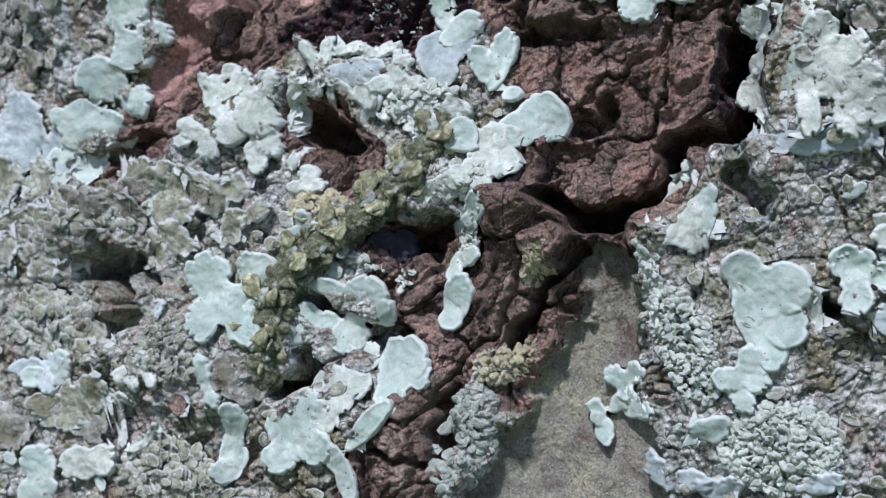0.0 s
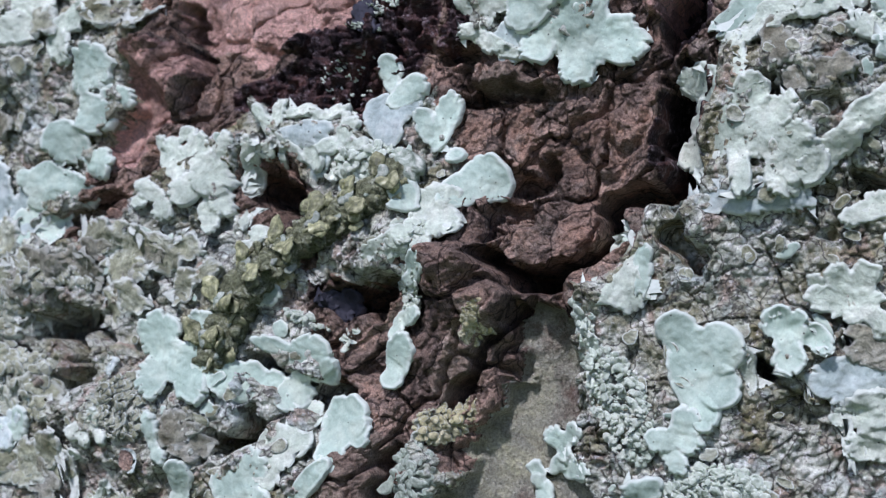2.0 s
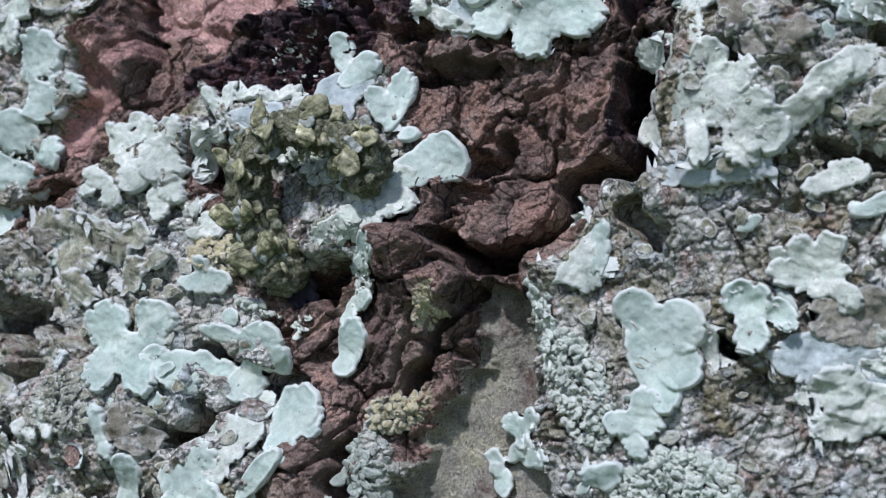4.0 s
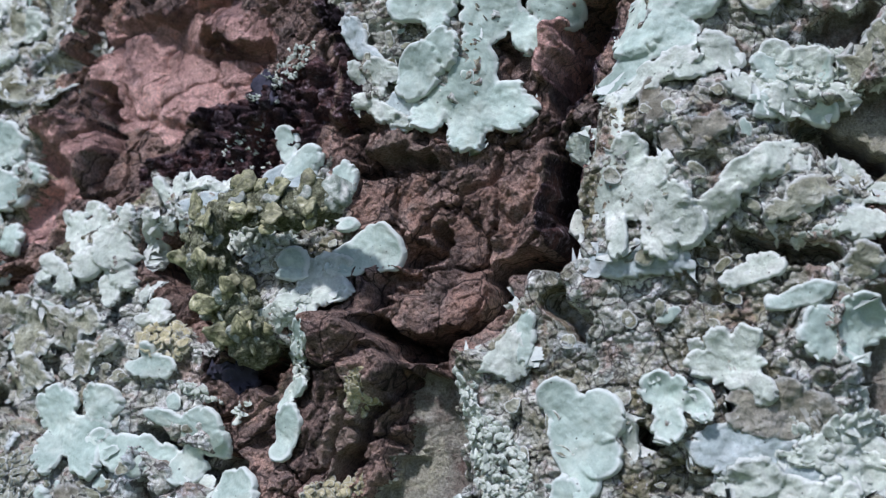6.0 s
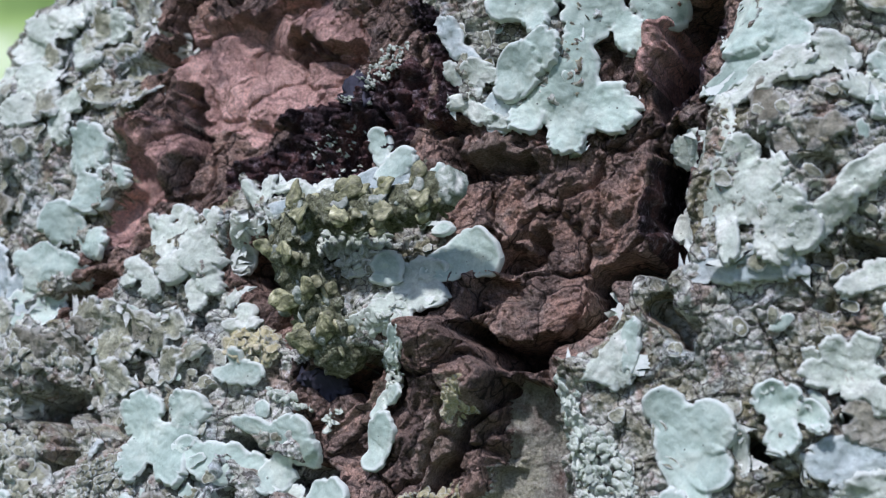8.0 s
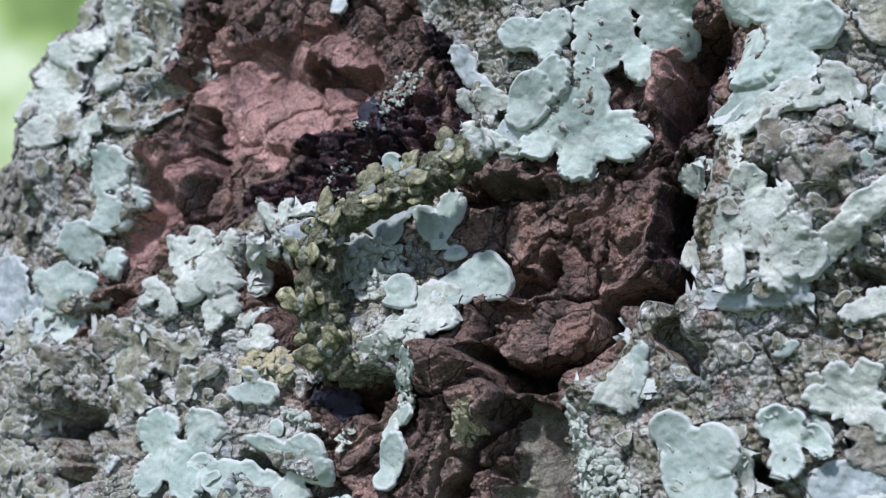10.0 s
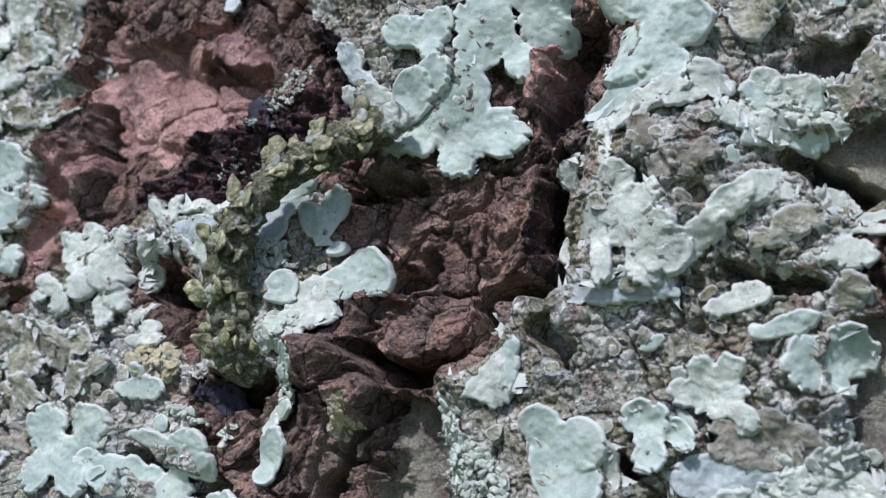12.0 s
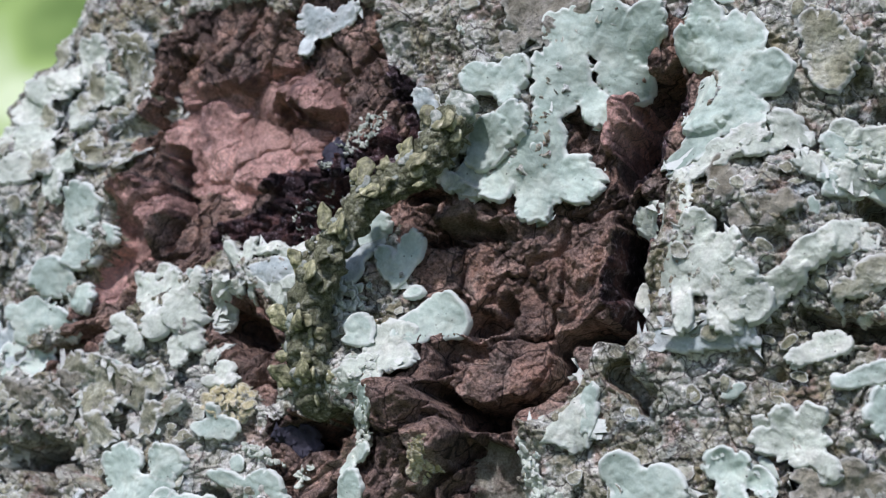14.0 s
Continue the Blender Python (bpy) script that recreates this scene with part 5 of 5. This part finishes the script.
HUMP = hump_material("caterpillar_flap", (0.058, 0.065, 0.033), (0.165, 0.178, 0.088), (0.325, 0.338, 0.172), (0.58, 0.59, 0.39))
PALE_SKIN = hump_material("caterpillar_saddle", (0.11, 0.14, 0.095), (0.21, 0.26, 0.195), (0.33, 0.38, 0.30), (0.52, 0.55, 0.45))


def blob(name, rx, ry, rz, at, seed, material, rough=0.18, rings=9, seg=16, taper=0.0, folds=0.0):
    """A lumpy rounded body along x, in mm."""
    u = np.linspace(0, math.pi, rings)
    t = np.linspace(0, 2 * math.pi, seg, endpoint=False)
    U, T = np.meshgrid(u, t, indexing="ij")
    d = 1 + rough * fbm(np.cos(U) * 3 + seed * 7.7 + np.cos(T) * np.sin(U) * 2, np.sin(T) * np.sin(U) * 3, 1.0, 3, seed + 5)
    x = np.cos(U)
    w = np.sin(U) ** 0.75 * (1 + taper * x) * (1 + folds * np.cos(11 * x + 0.8 * np.sin(T * 2 + seed)))
    v = np.stack([rx * x * d, ry * w * np.cos(T) * d, rz * w * np.sin(T) * d], -1).reshape(-1, 3) + at
    i, j = np.arange(rings - 1)[:, None] * seg, np.arange(seg)[None]
    f = np.stack([i + j, i + (j + 1) % seg, i + seg + (j + 1) % seg, i + seg + j], -1).reshape(-1, 4)
    return mesh_of(name, v * MM, f, material)


def leaflet(name, at, length, width, turn, tilt, seed, material):
    """A lobed flap that stands off the body: its root, its reach and width in mm, its turn about the body's up axis and its rise."""
    r = random.Random(seed)
    seg, rings = 18, 5
    th = np.linspace(0, 2 * math.pi, seg, endpoint=False)
    f1 = r.uniform(0, 6)
    out = 1 + 0.16 * (np.sqrt(np.abs(np.cos(1.5 * th + f1))) - 0.7) + 0.06 * np.sin(5 * th + f1)
    rho = np.concatenate([np.linspace(0, 1, rings + 1)[1:], [0.97, 0.6, 0.02]])
    down = np.concatenate([np.zeros(rings), [0.18, 0.30, 0.33]])
    p = np.concatenate([[0], (rho[:, None] * out * np.cos(th)).ravel()])
    q = np.concatenate([[0], (rho[:, None] * out * np.sin(th) * (0.8 + 0.3 * np.cos(th))).ravel()])
    rr = np.concatenate([[0], np.repeat(rho, seg)])
    x, y = length * (0.5 + 0.5 * p), 0.5 * width * q
    z = 0.18 * (1 - rr ** 2) + 0.16 * rr ** 2 * np.sin(2 * np.arctan2(q, p) + f1) + 0.22 * fbm(x + seed, y, 0.7, 3, seed) - np.concatenate([[0], np.repeat(down, seg)])
    v = np.stack([x, y, z], 1) @ np.array(Euler((0, -radians(tilt), radians(turn))).to_matrix()).T + at
    tri = [(0, 1 + i, 1 + (i + 1) % seg) for i in range(seg)]
    b, i = np.arange(len(rho) - 1)[:, None] * seg + 1, np.arange(seg)[None]
    j = (i + 1) % seg
    quad = np.stack([b + i, b + seg + i, b + seg + j, b + j], -1).reshape(-1, 4)
    return mesh_of(name, v * MM, np.concatenate([np.array(tri), quad[:, [0, 1, 2]], quad[:, [0, 2, 3]]]), material)


def caterpillar():
    top = tagged(hub("caterpillar", (0, 0, Z0)), "olive-green looper caterpillar with yellowish flaps, camouflaged like lichen", "caterpillar")
    made = []
    for n in range(BODY):
        first = n == BODY - 1
        r = (1.62 if n % 2 else 1.52) + (0.2 if n < 6 else 0.0) + 0.10 * math.cos((n - 2) * 0.45) - (0.2 if first else 0)
        name = "head" if first else "segment"
        s = part(name, blob(name, 1.9 if not first else 1.4, r, r * 0.92, (0, 0, 0), n, PALE_SKIN if first else SKIN, 0.12 if first else 0.22, 24, 30, 0.0, 0.06), top, "mottled green-grey head" if first else "")
        g = random.Random(n)
        if not first and n % 2:
            part("saddle", leaflet("saddle", (-0.8, 0, r * 0.86), 1.6, 1.3, g.uniform(-12, 12), g.uniform(6, 16), 30 + n, PALE_SKIN), s)
        for side in (-1, 1):
            big = g.uniform(0.85, 1.12)
            if not first and n % 2:
                part("flap", leaflet("flap", (-0.5, side * r * 0.10, r * 0.85), 2.3 * big, 1.75 * big, side * g.uniform(38, 55), g.uniform(6, 24), 60 + n * 2 + side, HUMP), s)
                part("flap", leaflet("flap", (0.3, side * r * 0.45, r * 0.72), 1.3 * big, 1.25 * big, side * g.uniform(80, 125), g.uniform(0, 30), 90 + n * 2 + side, HUMP), s)
                part("flap", leaflet("flap", (-0.5, side * r * 0.72, r * 0.35), 1.2 * big, 1.3 * big, side * g.uniform(60, 100), g.uniform(-25, 15), 120 + n * 2 + side, (HUMP, PALE_SKIN, SKIN)[g.randrange(3)]), s)
            if not first and n % 4 == 2:
                part("flap", leaflet("flap", (-0.3, side * r * 0.3, r * 0.8), 1.2 * big, 1.0 * big, side * g.uniform(50, 110), g.uniform(0, 25), 60 + n * 2 + side, (HUMP, SKIN)[g.randrange(2)]), s)
                part("flap", leaflet("flap", (-0.2, side * r * 0.7, r * 0.4), 1.1 * big, 1.1 * big, side * g.uniform(60, 110), g.uniform(-20, 20), 90 + n * 2 + side, (HUMP, SKIN)[g.randrange(2)]), s)
            if not first:
                for k in range(3):
                    part("wart", blob("wart", g.uniform(0.25, 0.5), g.uniform(0.15, 0.3), 0.2, (g.uniform(-0.9, 0.9), side * r * g.uniform(0.2, 0.9), r * g.uniform(0.3, 0.85)), 170 + n * 8 + k * 2 + side, (SKIN, HUMP, PALE_SKIN)[k], 0.4, 7, 9), s)
            if n in (BODY - 2, BODY - 3, BODY - 4):
                part("leg", blob("leg", 0.16, 0.18, 0.62, (0.2, side * r * 0.45, -r * 0.95), 140 + n, SKIN, 0.1, 6, 8), s)
            if n in (0, 3):
                part("proleg", blob("proleg", 0.4, 0.38, 0.7, (0, side * r * 0.5, -r * 0.85), 160 + n, SKIN, 0.15, 7, 10), s)
        made.append(s)
    return made


SEGMENTS = caterpillar()
CRAWL = []


def crawl(t, *line):
    """The animal's middle line at a time, from tail to head: x, z and height over the stem in mm, seven points."""
    CRAWL.append((t, np.array(line, float).reshape(-1, 3)))


def curve(points, n):
    """A smooth line through the points at n steps along it."""
    out = []
    p = np.concatenate([[2 * points[0] - points[1]], points, [2 * points[-1] - points[-2]]])
    for i in range(len(points) - 1):
        a, b, c, d = p[i:i + 4]
        for u in np.linspace(0, 1, 24, endpoint=False):
            out.append(0.5 * (2 * b + (c - a) * u + (2 * a - 5 * b + 4 * c - d) * u * u + (3 * b - a - 3 * c + d) * u ** 3))
    out = np.array(out + [points[-1]])
    run = np.concatenate([[0], np.cumsum(np.linalg.norm(np.diff(out, axis=0), axis=1))])
    w = np.linspace(0, run[-1], n)
    return np.stack([np.interp(w, run, out[:, k]) for k in range(3)], 1)


crawl(0.0, -14.0, -20.4, 2.8, -13.2, -16.9, 3.0, -11.7, -13.4, 3.2, -8.2, -10.3, 3.2, -4.5, -7.6, 3.2, -1.4, -4.5, 3.2, 1.1, -0.9, 3.0)
crawl(1.0, -12.3, -17.8, 2.8, -12.3, -14.3, 3.0, -10.6, -10.7, 3.2, -7.2, -8.2, 3.2, -3.9, -5.8, 3.2, -1.9, -2.7, 3.2, -0.4, 0.1, 3.0)
crawl(1.5, -13.1, -13.8, 2.8, -11.7, -10.7, 3.0, -8.8, -8.1, 3.2, -5.6, -6.3, 3.2, -2.4, -4.5, 3.2, -0.0, -2.3, 3.2, 1.3, 0.6, 3.0)
crawl(2.0, -13.7, -15.5, 2.8, -12.7, -12.4, 3.0, -10.7, -9.3, 3.2, -7.5, -6.6, 3.2, -3.9, -4.3, 3.2, -0.8, -2.5, 3.2, 1.7, -0.3, 3.0)
crawl(4.3, -2.7, -8.9, 3.0, -4.3, -5.7, 4.5, -4.6, -2.0, 6.0, -2.2, 0.9, 7.0, 1.6, 0.9, 7.0, 3.9, -0.8, 6.0, 2.6, -3.4, 4.0)
crawl(5.0, -0.9, -8.9, 3.0, -2.9, -5.7, 4.5, -3.9, -2.2, 6.0, -2.5, 1.0, 7.0, 0.5, 2.1, 7.0, 3.5, 1.0, 6.0, 3.9, -2.0, 4.0)
crawl(5.5, -1.4, -8.8, 3.0, -2.7, -5.7, 4.5, -4.0, -2.1, 6.0, -2.4, 1.0, 7.0, 0.8, 2.0, 7.0, 3.3, 0.6, 6.0, 4.1, -1.9, 4.0)
crawl(6.0, -1.7, -8.3, 3.0, -2.3, -5.6, 4.5, -3.8, -2.8, 6.0, -2.9, 0.2, 7.0, 0.3, 1.4, 7.0, 3.9, 1.0, 7.2, 6.6, 1.9, 7.5)
crawl(6.5, -2.0, -7.8, 3.0, -2.6, -5.0, 4.5, -3.9, -1.9, 6.0, -2.3, 1.1, 7.0, 0.8, 1.9, 7.0, 3.5, 2.0, 7.2, 4.5, 4.2, 7.5)
crawl(7.0, -2.9, -9.2, 3.0, -3.4, -5.6, 4.5, -4.2, -1.6, 6.0, -2.4, 1.3, 7.0, 0.6, 2.3, 7.0, 2.6, 3.4, 7.2, 1.9, 5.5, 7.5)
crawl(7.5, -3.6, -7.9, 3.0, -4.5, -4.8, 4.5, -4.7, -1.2, 6.0, -2.9, 1.5, 7.0, 0.5, 2.6, 7.0, 3.4, 2.9, 7.2, 5.3, 4.6, 7.5)
crawl(8.0, -2.2, -8.3, 3.0, -3.3, -5.2, 4.5, -4.4, -1.7, 6.0, -2.7, 1.0, 7.0, 1.2, 1.1, 7.0, 4.7, 1.4, 7.2, 7.7, 2.6, 7.5)
crawl(8.2, -3.6, -8.6, 3.0, -4.1, -5.5, 4.5, -5.2, -1.9, 6.0, -3.8, 1.2, 7.0, -0.6, 3.0, 7.0, 2.5, 3.5, 7.2, 4.1, 5.2, 7.5)
crawl(10.3, -2.4, -7.5, 3.0, -3.8, -5.2, 4.5, -3.7, -1.9, 5.5, -2.2, 1.8, 6.0, 1.8, 3.9, 6.0, 5.4, 5.7, 5.5, 9.0, 8.2, 5.0)
crawl(11.0, -2.4, -8.2, 3.0, -2.6, -5.5, 4.5, -3.2, -1.4, 5.5, -0.3, 1.9, 6.0, 4.1, 4.3, 6.0, 7.7, 6.5, 5.5, 11.0, 8.9, 5.0)
crawl(12.0, -1.6, -7.9, 3.0, -1.8, -5.2, 4.5, -1.9, -1.5, 5.5, -0.5, 2.2, 6.0, 2.6, 5.6, 6.0, 6.3, 7.8, 5.5, 10.4, 9.7, 5.0)
crawl(13.0, -1.0, -7.6, 3.0, -1.0, -4.8, 4.5, -0.7, -0.7, 5.5, 0.7, 3.0, 6.0, 3.7, 6.9, 6.0, 7.4, 9.0, 5.5, 10.6, 11.8, 5.0)
crawl(14.0, -1.7, -7.3, 3.0, -2.0, -4.1, 4.5, -1.4, -0.4, 5.5, 0.5, 3.4, 6.0, 3.5, 7.5, 6.0, 6.9, 9.7, 5.5, 9.6, 14.2, 5.0)


def motions():
    """Key every segment of the animal along its line, time by time."""
    rows = [[] for _ in SEGMENTS]
    for t, line in CRAWL:
        mid = curve(line, BODY)
        p = place(mid[:, 0], mid[:, 1], mid[:, 2])
        d = np.gradient(p, axis=0)
        for n in range(BODY):
            x = Vector(d[n]).normalized()
            up = normal_at(mid[n, 0], mid[n, 1])
            lean = Vector((-0.5, 0, 0.5))
            up = up + lean * 0.7
            y = up.cross(x).normalized()
            m = Matrix((x, y, x.cross(y))).transposed().to_4x4()
            m.translation = Vector(p[n]) - Vector((0, 0, Z0))
            rows[n].append((t, m))
    for s, r in zip(SEGMENTS, rows):
        walk(s, r)


motions()
